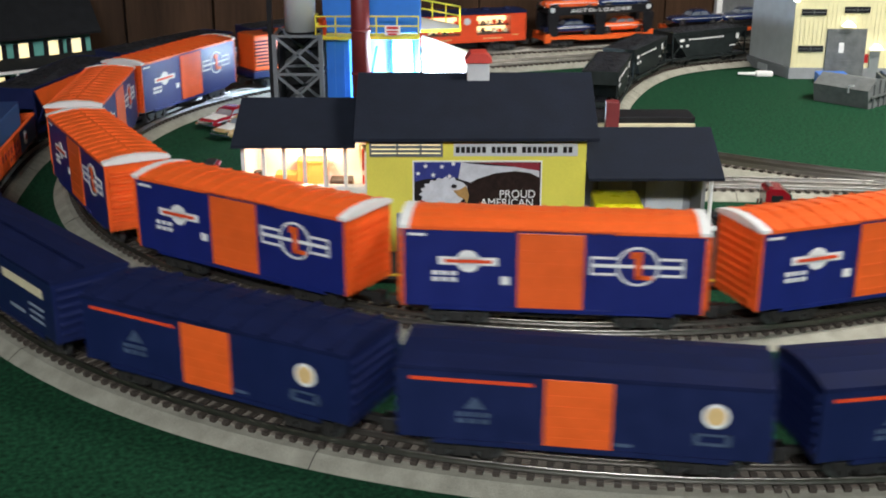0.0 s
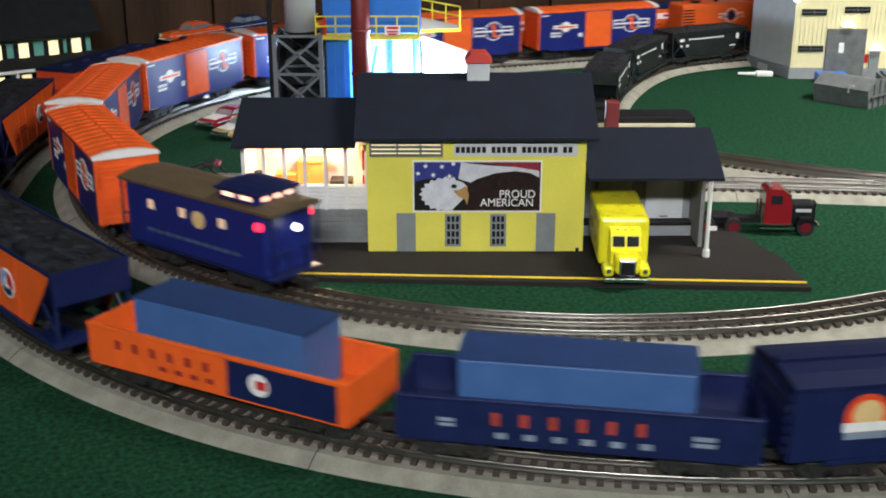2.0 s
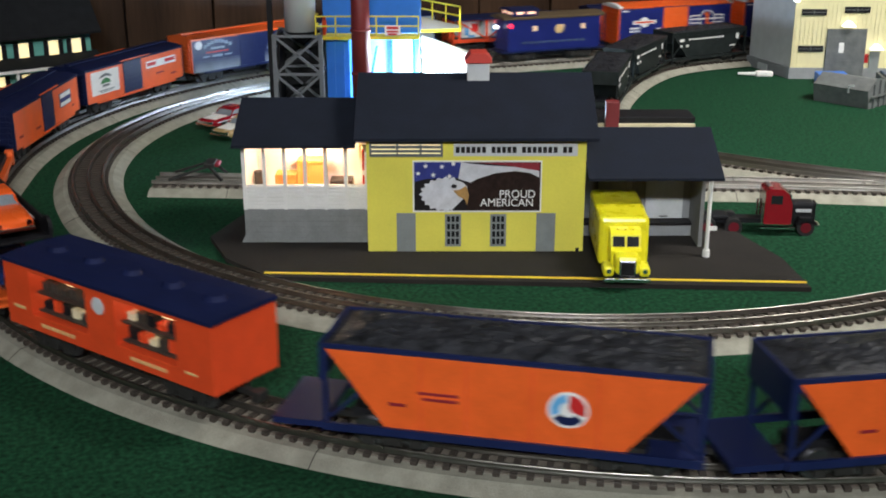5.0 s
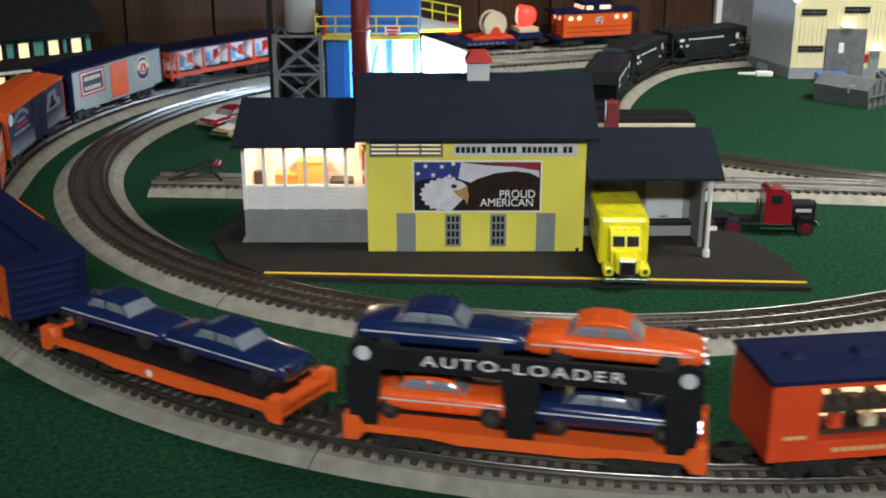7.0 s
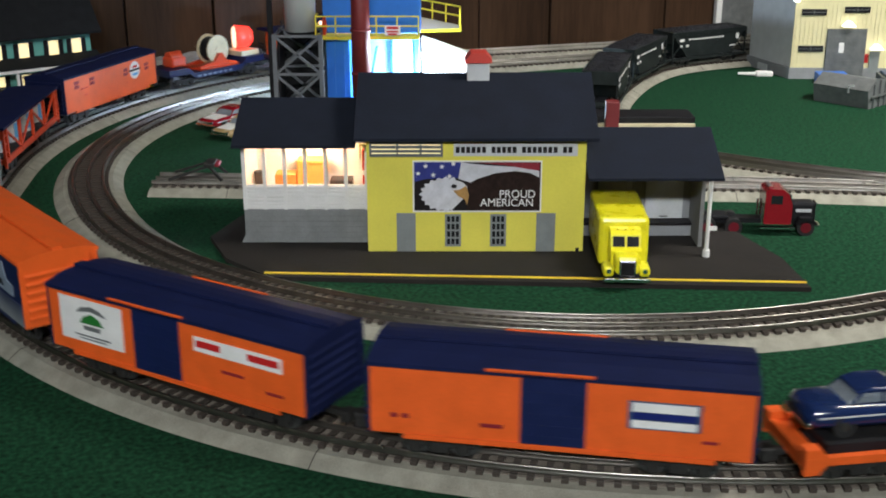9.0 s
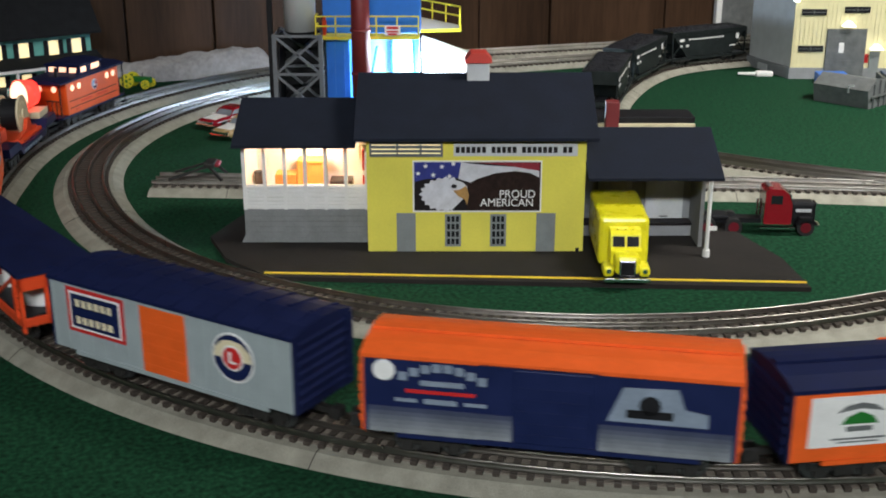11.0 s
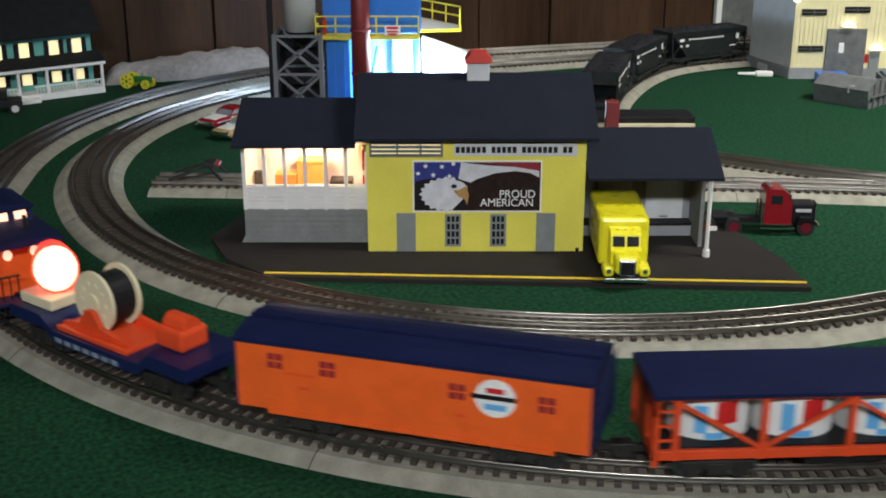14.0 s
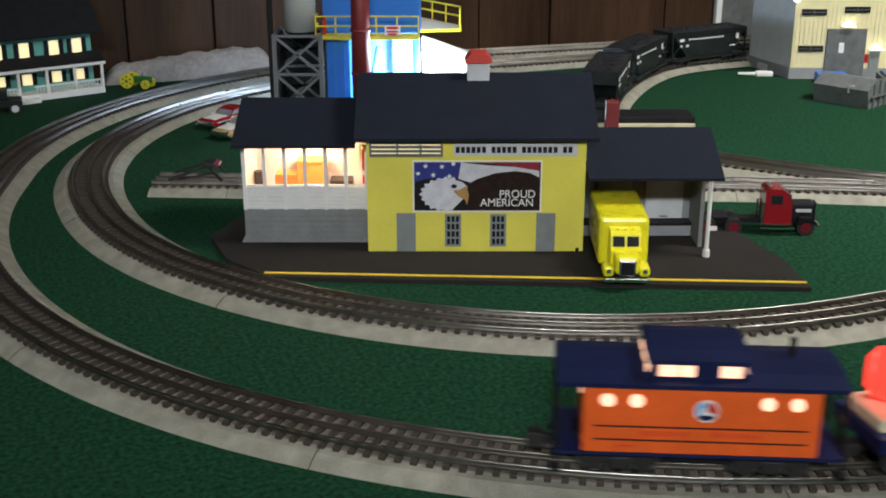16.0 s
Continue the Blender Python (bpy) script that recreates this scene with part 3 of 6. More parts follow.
def locomotive():
    car = rolling("locomotive", "orange model diesel road switcher with white emblem", "locomotive", "", 0.22, 0.07)
    part("frame", Form().box(-0.112, 0.112, -0.033, 0.033, 0.0295, 0.0395, 0.001), BLUE, car)
    part("long_hood", Form().box(-0.108, 0.03, -0.0285, 0.0285, 0.0395, 0.092, 0.003), ORANGE, car)
    part("cab", Form().box(0.03, 0.074, -0.033, 0.033, 0.0395, 0.099, 0.003), ORANGE, car)
    part("short_hood", Form().box(0.074, 0.106, -0.024, 0.024, 0.0395, 0.079, 0.003), ORANGE, car)
    for side in (-1, 1):
        part("window", Form().box(0.038, 0.066, side * 0.033 - 0.0005, side * 0.033 + 0.0005, 0.075, 0.09), DARK_GLASS, car)
        rail = Form().bar((-0.11, side * 0.033, 0.06), (0.028, side * 0.033, 0.06), 0.001)
        for k in range(7):
            rail.bar((-0.108 + k * 0.022, side * 0.033, 0.0395), (-0.108 + k * 0.022, side * 0.033, 0.06), 0.0009)
        part("hand_rail", rail, ORANGE, car)
    grill = Form()
    for k in range(8):
        for side in (-1, 1):
            grill.box(-0.107, -0.085, side * 0.0285 - 0.0006, side * 0.0285 + 0.0006, 0.046 + k * 0.005, 0.0485 + k * 0.005)
    part("grille", grill, BLACK, car)
    part("exhaust", Form().cyl((-0.03, 0, 0.092), (-0.03, 0, 0.099), 0.004).cyl((-0.07, 0, 0.092), (-0.07, 0, 0.095), 0.009), BLACK, car)
    mark(car, 0.22, [("ring", 0.44, 0.62, 0.0125, 0.0016), ("bar", 0.33, 0.55, 0.56, 0.61), ("bar", 0.33, 0.40, 0.66, 0.69), ("bar", 0.48, 0.55, 0.66, 0.69)], WHITE, "white outlined emblem", half=0.0285)
    mark(car, 0.22, [("bar", 0.35, 0.53, 0.575, 0.6), ("disc", 0.44, 0.62, 0.008)], BLUE, half=0.0285, lift=0.001)
    return car


def blue_boxcar(ribs=0):
    L = 0.208
    car = boxcar("boxcar", "navy blue model boxcar with an orange sliding door" + (" and ribbed roof" if ribs else ""), BLUE, ROOF_BLUE, BLUE, ORANGE, (0.40, 0.585), L, "navy boxcars of the outer train", ribs=ribs, door_top=0.93, eave=0.0778)
    mark(car, L, [("bar", 0.03, 0.37, 0.80, 0.845)], RED_ORANGE)
    mark(car, L, [("poly", [(0.18, 0.45), (0.21, 0.62), (0.24, 0.45)])] + dashes(0.16, 0.26, 0.34, 0.40, 4) + dashes(0.16, 0.26, 0.25, 0.31, 3) + [("bar", 0.8, 0.9, 0.18, 0.22), ("bar", 0.8, 0.815, 0.18, 0.34), ("bar", 0.8, 0.9, 0.31, 0.34), ("bar", 0.885, 0.9, 0.18, 0.34), ("bar", 0.59, 0.64, 0.08, 0.12)], FADE_BLUE)
    mark(car, L, [("disc", 0.855, 0.58, 0.0075)], WHITE)
    mark(car, L, [("disc", 0.855, 0.585, 0.0055)], GOLD, lift=0.001)
    return car


def blue_reefer():
    L = 0.208
    car = boxcar("boxcar", "navy blue model refrigerator car with a sunburst badge", BLUE, ROOF_BLUE, BLUE, None, length=L, board=True, eave=0.0778)
    mark(car, L, [("disc", 0.205, 0.58, 0.0135)], RED_ORANGE, "orange sunburst badge")
    mark(car, L, [("disc", 0.205, 0.6, 0.009)], GOLD, lift=0.0009)
    mark(car, L, [("bar", 0.14, 0.27, 0.38, 0.50)], WHITE, lift=0.0012)
    mark(car, L, [("bar", 0.145, 0.265, 0.28, 0.37)], PALE_BLUE, lift=0.0012)
    mark(car, L, [("bar", 0.61, 0.92, 0.62, 0.76)], CREAM)
    mark(car, L, [("bar", 0.3, 0.35, 0.22, 0.27), ("bar", 0.65, 0.76, 0.18, 0.23)] + dashes(0.81, 0.92, 0.4, 0.44, 5, 0.85) + dashes(0.81, 0.92, 0.29, 0.33, 4, 0.85) + dashes(0.81, 0.92, 0.18, 0.22, 5, 0.85), PALE_BLUE)
    return car


def gondola(orange):
    L, zt = 0.198, 0.0575
    colour, word = (ORANGE, "orange") if orange else (BLUE, "navy blue")
    car = rolling("gondola", word + " model gondola carrying a blue shipping container", "gondola", "gondolas of the outer train", L)
    f = Form().box(-L / 2, L / 2, -HALF, HALF, Z0 - 0.002, Z0 + 0.003)
    for side in (-1, 1):
        f.box(-L / 2, L / 2, side * HALF - 0.001, side * HALF + 0.001, Z0, zt)
        f.box(-L / 2 - 0.0006, L / 2 + 0.0006, side * HALF - 0.002, side * HALF + 0.002, zt - 0.0008, zt + 0.0014, 0.0005)
        for k in range(11):
            x = -L / 2 + 0.004 + k * (L - 0.008) / 10
            f.box(x - 0.001, x + 0.001, side * HALF - 0.0016, side * HALF + 0.0016, Z0, zt)
    for s in (-1, 1):
        f.box(s * L / 2 - 0.001, s * L / 2 + 0.001, -HALF, HALF, Z0, zt + 0.001)
    part("body", f, colour, car)
    con = Form().box(-0.066, 0.064, -0.024, 0.024, Z0 + 0.0032, 0.0785, 0.001)
    for k in range(22):
        for side in (-1, 1):
            x = -0.065 + k * 0.006
            con.box(x, x + 0.0025, side * 0.024 - 0.0005, side * 0.024 + 0.0005, Z0 + 0.006, 0.0765)
    c = part("container", con, CONT_BLUE, car, "plain blue shipping container")
    part("container_roof", Form().box(-0.0675, 0.0655, -0.0235, 0.0235, 0.0785, 0.0792), CONT_TOP, c)
    if orange:
        mark(car, L, [("bar", 0.57, 0.97, 0.02, 0.96)], BLUE, "navy blue panel", half=HALF + 0.0017, z1=zt)
        mark(car, L, [("disc", 0.69, 0.5, 0.0075)], WHITE, half=HALF + 0.0017, z1=zt, lift=0.001)
        mark(car, L, [("bar", 0.68, 0.72, 0.4, 0.62)], RED, half=HALF + 0.0017, z1=zt, lift=0.0013)
        mark(car, L, dashes(0.12, 0.55, 0.5, 0.74, 6, 0.26) + dashes(0.3, 0.55, 0.2, 0.32, 4, 0.4), DARK_RED, half=HALF + 0.0017, z1=zt)
    else:
        mark(car, L, dashes(0.27, 0.75, 0.45, 0.76, 6, 0.26), DARK_ORANGE, half=HALF + 0.0017, z1=zt)
        mark(car, L, dashes(0.28, 0.76, 0.14, 0.28, 6, 0.4) + [("bar", 0.12, 0.165, 0.48, 0.56), ("bar", 0.12, 0.165, 0.36, 0.43), ("bar", 0.82, 0.88, 0.45, 0.55), ("bar", 0.82, 0.88, 0.3, 0.4)], PALE_BLUE, half=HALF + 0.0017, z1=zt)
    return car


def hopper(body_mat, label, group, side_mat=None):
    global Z1
    Z1 = 0.0845 if side_mat else 0.0905
    L, zt = 0.212, 0.0815 if side_mat else 0.0875
    car = rolling("hopper_car", label, "hopper car", group, L)
    f = Form().box(-L / 2, L / 2, -HALF, HALF, zt - 0.006, zt, 0.0006)
    for side in (-1, 1):
        f.box(-L / 2, L / 2, side * HALF - 0.001, side * HALF + 0.001, zt, zt + 0.0022)
        f.bar((-L / 2 + 0.002, side * (HALF - 0.002), Z0), (-L / 2 + 0.002, side * (HALF - 0.002), zt), 0.0028)
        f.bar((L / 2 - 0.002, side * (HALF - 0.002), Z0), (L / 2 - 0.002, side * (HALF - 0.002), zt), 0.0028)
        f.bar((-L / 2 + 0.004, side * (HALF - 0.003), Z0 + 0.004), (-L / 2 + 0.03, side * (HALF - 0.003), zt - 0.02), 0.002)
        f.bar((L / 2 - 0.004, side * (HALF - 0.003), Z0 + 0.004), (L / 2 - 0.03, side * (HALF - 0.003), zt - 0.02), 0.002)
        f.box(-L / 2, L / 2, side * HALF - 0.003, side * HALF - 0.0005, Z0 - 0.003, Z0 + 0.002)
    for s in (-1, 1):
        f.box(s * L / 2 - 0.001, s * L / 2 + 0.001, -HALF, HALF, zt - 0.022, zt + 0.0022)
        f.box(s * L / 2 - 0.016 - 0.014 * s * s, s * L / 2, -HALF, HALF, Z0 - 0.003, Z0 + 0.001)
    f.prism([(-L / 2 + 0.004, zt - 0.006), (-0.062, Z0 + 0.0025), (0.062, Z0 + 0.0025), (L / 2 - 0.004, zt - 0.006)], "y", -HALF + 0.002, HALF - 0.002)
    f.prism([(-0.05, Z0 + 0.0025), (-0.03, 0.0215), (-0.012, 0.0215), (0, 0.030), (0.012, 0.0215), (0.03, 0.0215), (0.05, Z0 + 0.0025)], "y", -0.014, 0.014)
    part("body", f, body_mat, car)
    rnd = random.Random(len(bpy.data.objects))
    g = Form()
    bmesh.ops.create_grid(g.bm, x_segments=50, y_segments=16, size=1.0)
    for v in g.bm.verts:
        x, y = v.co.x, v.co.y
        edge = max(0.0, 1 - max(abs(x) ** 6, abs(y) ** 4))
        v.co = Vector((x * (L / 2 - 0.0012), y * (HALF - 0.0012), zt + 0.0006 + edge * 0.0042 + rnd.uniform(0, 0.0022) * edge))
    part("coal_load", g, COAL, car, "black coal load")
    if side_mat:
        mark(car, L, [("poly", [(0.015, 0.92), (0.988, 0.92), (0.80, 0.02), (0.175, 0.02)])], side_mat, "orange painted hopper side", half=HALF - 0.0004, lift=0.0008, name="side_panel")
        ribs = [("bar", u, u + 0.003, 0.05, 0.88) for u in (0.27, 0.39, 0.56, 0.73)]
        mark(car, L, ribs, RED_ORANGE, half=HALF, lift=0.0010)
        flat_logo(car, L, 0.655, 0.47, 0.0112, half=HALF + 0.0005)
        mark(car, L, [("bar", 0.265, 0.37, 0.48, 0.51), ("bar", 0.275, 0.37, 0.41, 0.44), ("bar", 0.185, 0.23, 0.31, 0.345)], DARK_RED, half=HALF + 0.0002, lift=0.001)
    else:
        mark(car, L, [("bar", 0.1, 0.16, 0.62, 0.72), ("bar", 0.11, 0.14, 0.42, 0.5), ("bar", 0.19, 0.22, 0.42, 0.5)] + dashes(0.22, 0.7, 0.66, 0.71, 12) + [("bar", 0.86, 0.9, 0.56, 0.76), ("bar", 0.78, 0.86, 0.30, 0.34)], WHITE, half=HALF - 0.0018)
    return car


def display_car():
    global Z1
    Z1 = 0.0818
    L = 0.21
    car = rolling("display_car", "red-orange model display car with lit showcase windows", "railcar", "", L)
    f = Form().box(-L / 2, L / 2, -HALF, HALF, Z0, Z0 + 0.012, 0.0006).box(-L / 2, L / 2, -HALF, HALF, Z1 - 0.006, Z1, 0.0006)
    for a, b in ((-0.5, -0.365), (-0.075, 0.065), (0.345, 0.5)):
        f.box(a * L, b * L, -HALF, HALF, Z0 + 0.011, Z1 - 0.005)
    part("body", f, RED_ORANGE, car)
    roof = roof_form(L, HALF, Z1, rise=0.0015, ribs=0)
    for x in (-0.08, -0.04, 0.0, 0.04, 0.08):
        roof.cyl((x, 0, Z1 + 0.001), (x, 0, Z1 + 0.0045), 0.009, 0.006)
    part("roof", roof, ROOF_BLUE, car)
    for a, b in ((-0.365, -0.075), (0.065, 0.345)):
        case = part("showcase", Form().box(a * L, b * L, -0.003, 0.003, Z0 + 0.011, Z1 - 0.005), CASE_GLOW, car, "warmly lit showcase back")
        rnd = random.Random(int(a * 100))
        for side in (-1, 1):
            for lv in range(2):
                part("shelf", Form().box(a * L, b * L, side * 0.004, side * 0.027, Z0 + 0.013 + lv * 0.0135, Z0 + 0.0142 + lv * 0.0135), TIE, case)
                for k in range(6):
                    x = (a + (b - a) * (k + 0.5) / 6) * L
                    h = rnd.uniform(0.003, 0.0085)
                    part("ware", Form().box(x - 0.003, x + 0.003, side * 0.014, side * 0.022, Z0 + 0.0143 + lv * 0.0135, Z0 + 0.0143 + lv * 0.0135 + h, 0.0006), (BLACK, CREAM, RED_ORANGE, TIE)[rnd.randrange(4)], case)
    mark(car, L, [("disc", 0.49, 0.72, 0.006)], PALE_GREY)
    mark(car, L, dashes(0.18, 0.36, 0.1, 0.15, 7) + dashes(0.63, 0.8, 0.1, 0.15, 7) + [("bar", 0.04, 0.1, 0.28, 0.32), ("bar", 0.88, 0.93, 0.2, 0.23)], GOLD)
    return car


def toy_auto(parent, x, z, paint, flip=1):
    """A small die-cast sedan with fins, standing lengthways on its carrier."""
    a = new("toy_auto")
    a.parent, a.location, a.scale = parent, (x, 0, z), (1.06, 1.1, 1.16)
    tagged(a, "small die-cast sedan")
    sedan_body(a, paint, flip)
    for wx in (-0.028, 0.029):
        for s in (-1, 1):
            w = part("wheel", Form().cyl((wx, s * 0.0138, 0.0062), (wx, s * 0.0174, 0.0062), 0.0062, n=16), TYRE, a)
            part("hub_cap", Form().cyl((wx, s * 0.0174, 0.0062), (wx, s * 0.0179, 0.0062), 0.0026, n=12), WHEEL, w)
    return a


def sedan_body(a, paint, flip=1):
    """Hull, glass house, roof, pillars and bright trim of a finned sedan, nose at +x."""
    def way(st):
        return [(x * flip, lo, hi, w) for x, lo, hi, w in st]
    f = Form().loft(way([(-0.047, 0.0075, 0.0135, 0.0150), (-0.044, 0.0055, 0.0160, 0.0168), (-0.03, 0.0050, 0.0164, 0.0174), (-0.01, 0.0050, 0.0160, 0.0176), (0.012, 0.0050, 0.0157, 0.0175), (0.03, 0.0050, 0.0152, 0.0172), (0.043, 0.0055, 0.0140, 0.0165), (0.047, 0.0075, 0.0118, 0.0145)]))
    part("body", f, paint, a, "", True)
    part("glass", Form().loft(way([(-0.026, 0.0150, 0.0162, 0.0132), (-0.0185, 0.0150, 0.0222, 0.0128), (0.006, 0.0150, 0.0222, 0.0130), (0.0145, 0.0150, 0.0160, 0.0138)])), TOY_GLASS, a)
    r = Form().loft(way([(-0.0205, 0.0208, 0.0222, 0.0120), (-0.012, 0.0214, 0.0243, 0.0131), (0.001, 0.0214, 0.0241, 0.0131), (0.0075, 0.0206, 0.0220, 0.0124)]))
    for s in (-1, 1):
        for x0, x1 in ((-0.0245, -0.0185), (-0.0065, -0.0065), (0.0135, 0.0065)):
            r.bar((x0 * flip, s * 0.0136, 0.0155), (x1 * flip, s * 0.0128, 0.0218), 0.0011)
    part("roof", r, paint, a)
    for s in (-1, 1):
        part("side_trim", Form().box(-0.043, 0.041, s * 0.0177 - 0.0003, s * 0.0177 + 0.0003, 0.0112, 0.0119), PALE_GREY, a)
        part("headlight", Form().cyl((0.0452 * flip, s * 0.0118, 0.0108), (0.0478 * flip, s * 0.0118, 0.0108), 0.0021, n=10), CHROME, a)
    for e in (-1, 1):
        part("bumper", Form().box(min(e * 0.0458, e * 0.0488), max(e * 0.0458, e * 0.0488), -0.0165, 0.0165, 0.0058, 0.0088, 0.0009), CHROME, a)


def carrier_deck(car, L):
    f = Form().box(-L / 2, L / 2, -0.030, 0.030, 0.0300, 0.0330)
    h = L / 2
    for side in (-1, 1):
        f.prism([(-h, 0.0340), (-h, 0.0235), (-h + 0.008, 0.0235), (-h + 0.013, 0.0292), (-0.055, 0.0288), (-0.035, 0.0262), (0.035, 0.0262), (0.055, 0.0288), (h - 0.013, 0.0292), (h - 0.008, 0.0235), (h, 0.0235), (h, 0.0340)], "y", side * 0.033, side * 0.0295)
        for s in (-1, 1):
            f.prism([(s * h, 0.0341), (s * h, 0.0395), (s * (h - 0.009), 0.0395), (s * (h - 0.013), 0.0341)], "y", side * 0.033, side * 0.023)
    for s in (-1, 1):
        f.box(min(s * h, s * (h - 0.003)), max(s * h, s * (h - 0.003)), -0.0294, 0.0294, 0.0270, 0.0350)
    part("deck_frame", f, ORANGE, car)


def auto_loader():
    L = 0.21
    car = rolling("auto_carrier", "orange and black two-level model auto carrier loaded with toy cars", "railcar", "", L)
    carrier_deck(car, L)
    rack = Form().box(-0.1, 0.1, -0.029, 0.029, 0.0735, 0.0755)
    for side in (-1, 1):
        rack.box(-0.1, 0.1, side * 0.031 - 0.0016, side * 0.031 + 0.0016, 0.0705, 0.085, 0.0006)
        for x in (-0.093, 0.0, 0.09):
            rack.prism([(x - 0.008, 0.0341), (x - 0.011, 0.0705), (x + 0.011, 0.0705), (x + 0.008, 0.0341)], "y", side * 0.0326, side * 0.0296)
        rack.cyl((-0.092, side * 0.0294, 0.08), (-0.092, side * 0.0328, 0.08), 0.0088, n=20).cyl((0.092, side * 0.0294, 0.08), (0.092, side * 0.0328, 0.08), 0.0088, n=20)
    part("upper_rack", rack, BLACK, car, "black upper deck rack")
    mark(car, L, [("disc", 0.062, 0.0, 0.0044), ("disc", 0.938, 0.0, 0.0044)], PALE_GREY, half=0.0328, z0=0.08)
    for side in (-1, 1):
        m = Matrix.Translation((0, side * 0.0329, 0.0778)) @ Euler((math.pi / 2, 0, 0 if side < 0 else math.pi)).to_matrix().to_4x4()
        lettering("lettering", "AUTO-LOADER", 0.0092, WHITE, car, m @ Matrix.Diagonal((1.5, 1, 1, 1)), spacing=1.28)
    toy_auto(car, -0.05, 0.0331, CAR_ORANGE)
    toy_auto(car, 0.05, 0.0331, CAR_BLUE)
    toy_auto(car, -0.05, 0.0757, CAR_BLUE)
    toy_auto(car, 0.05, 0.0757, CAR_ORANGE)
    return car


def auto_flat():
    L = 0.21
    car = rolling("flatcar", "orange model flatcar carrying two blue toy sedans", "flatcar", "", L)
    carrier_deck(car, L)
    part("deck_mat", Form().box(-0.09, 0.09, -0.026, 0.026, 0.0331, 0.0388), BLACK, car)
    toy_auto(car, -0.048, 0.0389, CAR_BLUE)
    toy_auto(car, 0.05, 0.0389, CAR_BLUE)
    mark(car, L, [("disc", 0.49, 0.0, 0.0026)], WHITE, half=0.0330, z0=0.0305)
    return car


def orange_boxcar(kind):
    L = 0.214
    car = boxcar("boxcar", ("orange model boxcar with navy roof and a striped placard", "orange model boxcar with navy roof and a white placard")[kind], ORANGE, ROOF_BLUE, ROOF_BLUE, BLUE, (0.405, 0.575) if kind == 0 else (0.36, 0.545), L, "orange boxcars of the outer train", board=True, door_top=0.985, eave=0.0768)
    if kind == 0:
        mark(car, L, [("bar", 0.68, 0.865, 0.36, 0.74)], FADE_BLUE)
        mark(car, L, [("bar", 0.69, 0.855, 0.6, 0.72), ("bar", 0.69, 0.855, 0.38, 0.48)], WHITE, lift=0.0009)
        mark(car, L, [("bar", 0.69, 0.855, 0.5, 0.59)], BOX_BLUE, lift=0.0009)
        mark(car, L, dashes(0.06, 0.12, 0.24, 0.30, 2, 0.6) + [("bar", 0.3, 0.36, 0.2, 0.25), ("bar", 0.87, 0.91, 0.22, 0.26)], DARK_RED)
    else:
        mark(car, L, [("bar", 0.05, 0.315, 0.2, 0.88), ("bar", 0.6, 0.92, 0.56, 0.78)], WHITE)
        mark(car, L, [("poly", [(0.12, 0.66), (0.145, 0.75), (0.185, 0.79), (0.225, 0.75), (0.25, 0.66), (0.225, 0.68), (0.185, 0.71), (0.145, 0.68)]), ("bar", 0.15, 0.22, 0.40, 0.47), ("bar", 0.11, 0.26, 0.29, 0.315), ("bar", 0.13, 0.24, 0.245, 0.265)], DUMP_GREY, lift=0.0009)
        mark(car, L, [("poly", [(0.135, 0.5), (0.15, 0.6), (0.185, 0.67), (0.22, 0.6), (0.235, 0.5)])], GREEN, lift=0.0009)
        mark(car, L, [("bar", 0.61, 0.7, 0.63, 0.73), ("bar", 0.8, 0.91, 0.63, 0.73)], RED, lift=0.0009)
        mark(car, L, [("bar", 0.7, 0.78, 0.33, 0.37), ("bar", 0.86, 0.92, 0.2, 0.24)], DARK_RED)
    return car


def mural_boxcar():
    L = 0.212
    car = boxcar("boxcar", "orange-roofed model boxcar with slate blue printed sides", BLUE, ORANGE, ORANGE, BLUE, (0.415, 0.62), L, board=True, door_top=0.93, eave=0.0818)
    for k, tone in enumerate(FADE):
        v = 0.01 + k * 0.055
        mark(car, L, [("bar", 0.015, 0.41, v, v + 0.055), ("bar", 0.64, 0.985, v, v + 0.055)], tone, name="fade_print")
    mark(car, L, [("disc", 0.06, 0.8, 0.0065)], WHITE)
    mark(car, L, [("bar", 0.10 + k * 0.031, 0.124 + k * 0.031, 0.66 + 0.16 * math.sin(math.pi * (k + 0.5) / 8), 0.76 + 0.16 * math.sin(math.pi * (k + 0.5) / 8)) for k in range(8)] + [("bar", 0.16, 0.28, 0.64, 0.70), ("bar", 0.09, 0.15, 0.42, 0.46), ("bar", 0.17, 0.26, 0.41, 0.47), ("bar", 0.28, 0.34, 0.42, 0.46)], PALE_BLUE, lift=0.0009)
    mark(car, L, [("bar", 0.12, 0.31, 0.54, 0.58)], RED, lift=0.0009)
    mark(car, L, [("poly", [(0.66, 0.4), (0.70, 0.82), (0.84, 0.84), (0.86, 0.6), (0.92, 0.56), (0.92, 0.4)])], PALE_BLUE, lift=0.0009)
    mark(car, L, [("disc", 0.77, 0.62, 0.006), ("bar", 0.71, 0.83, 0.46, 0.56)], BLACK, lift=0.0012)
    return car


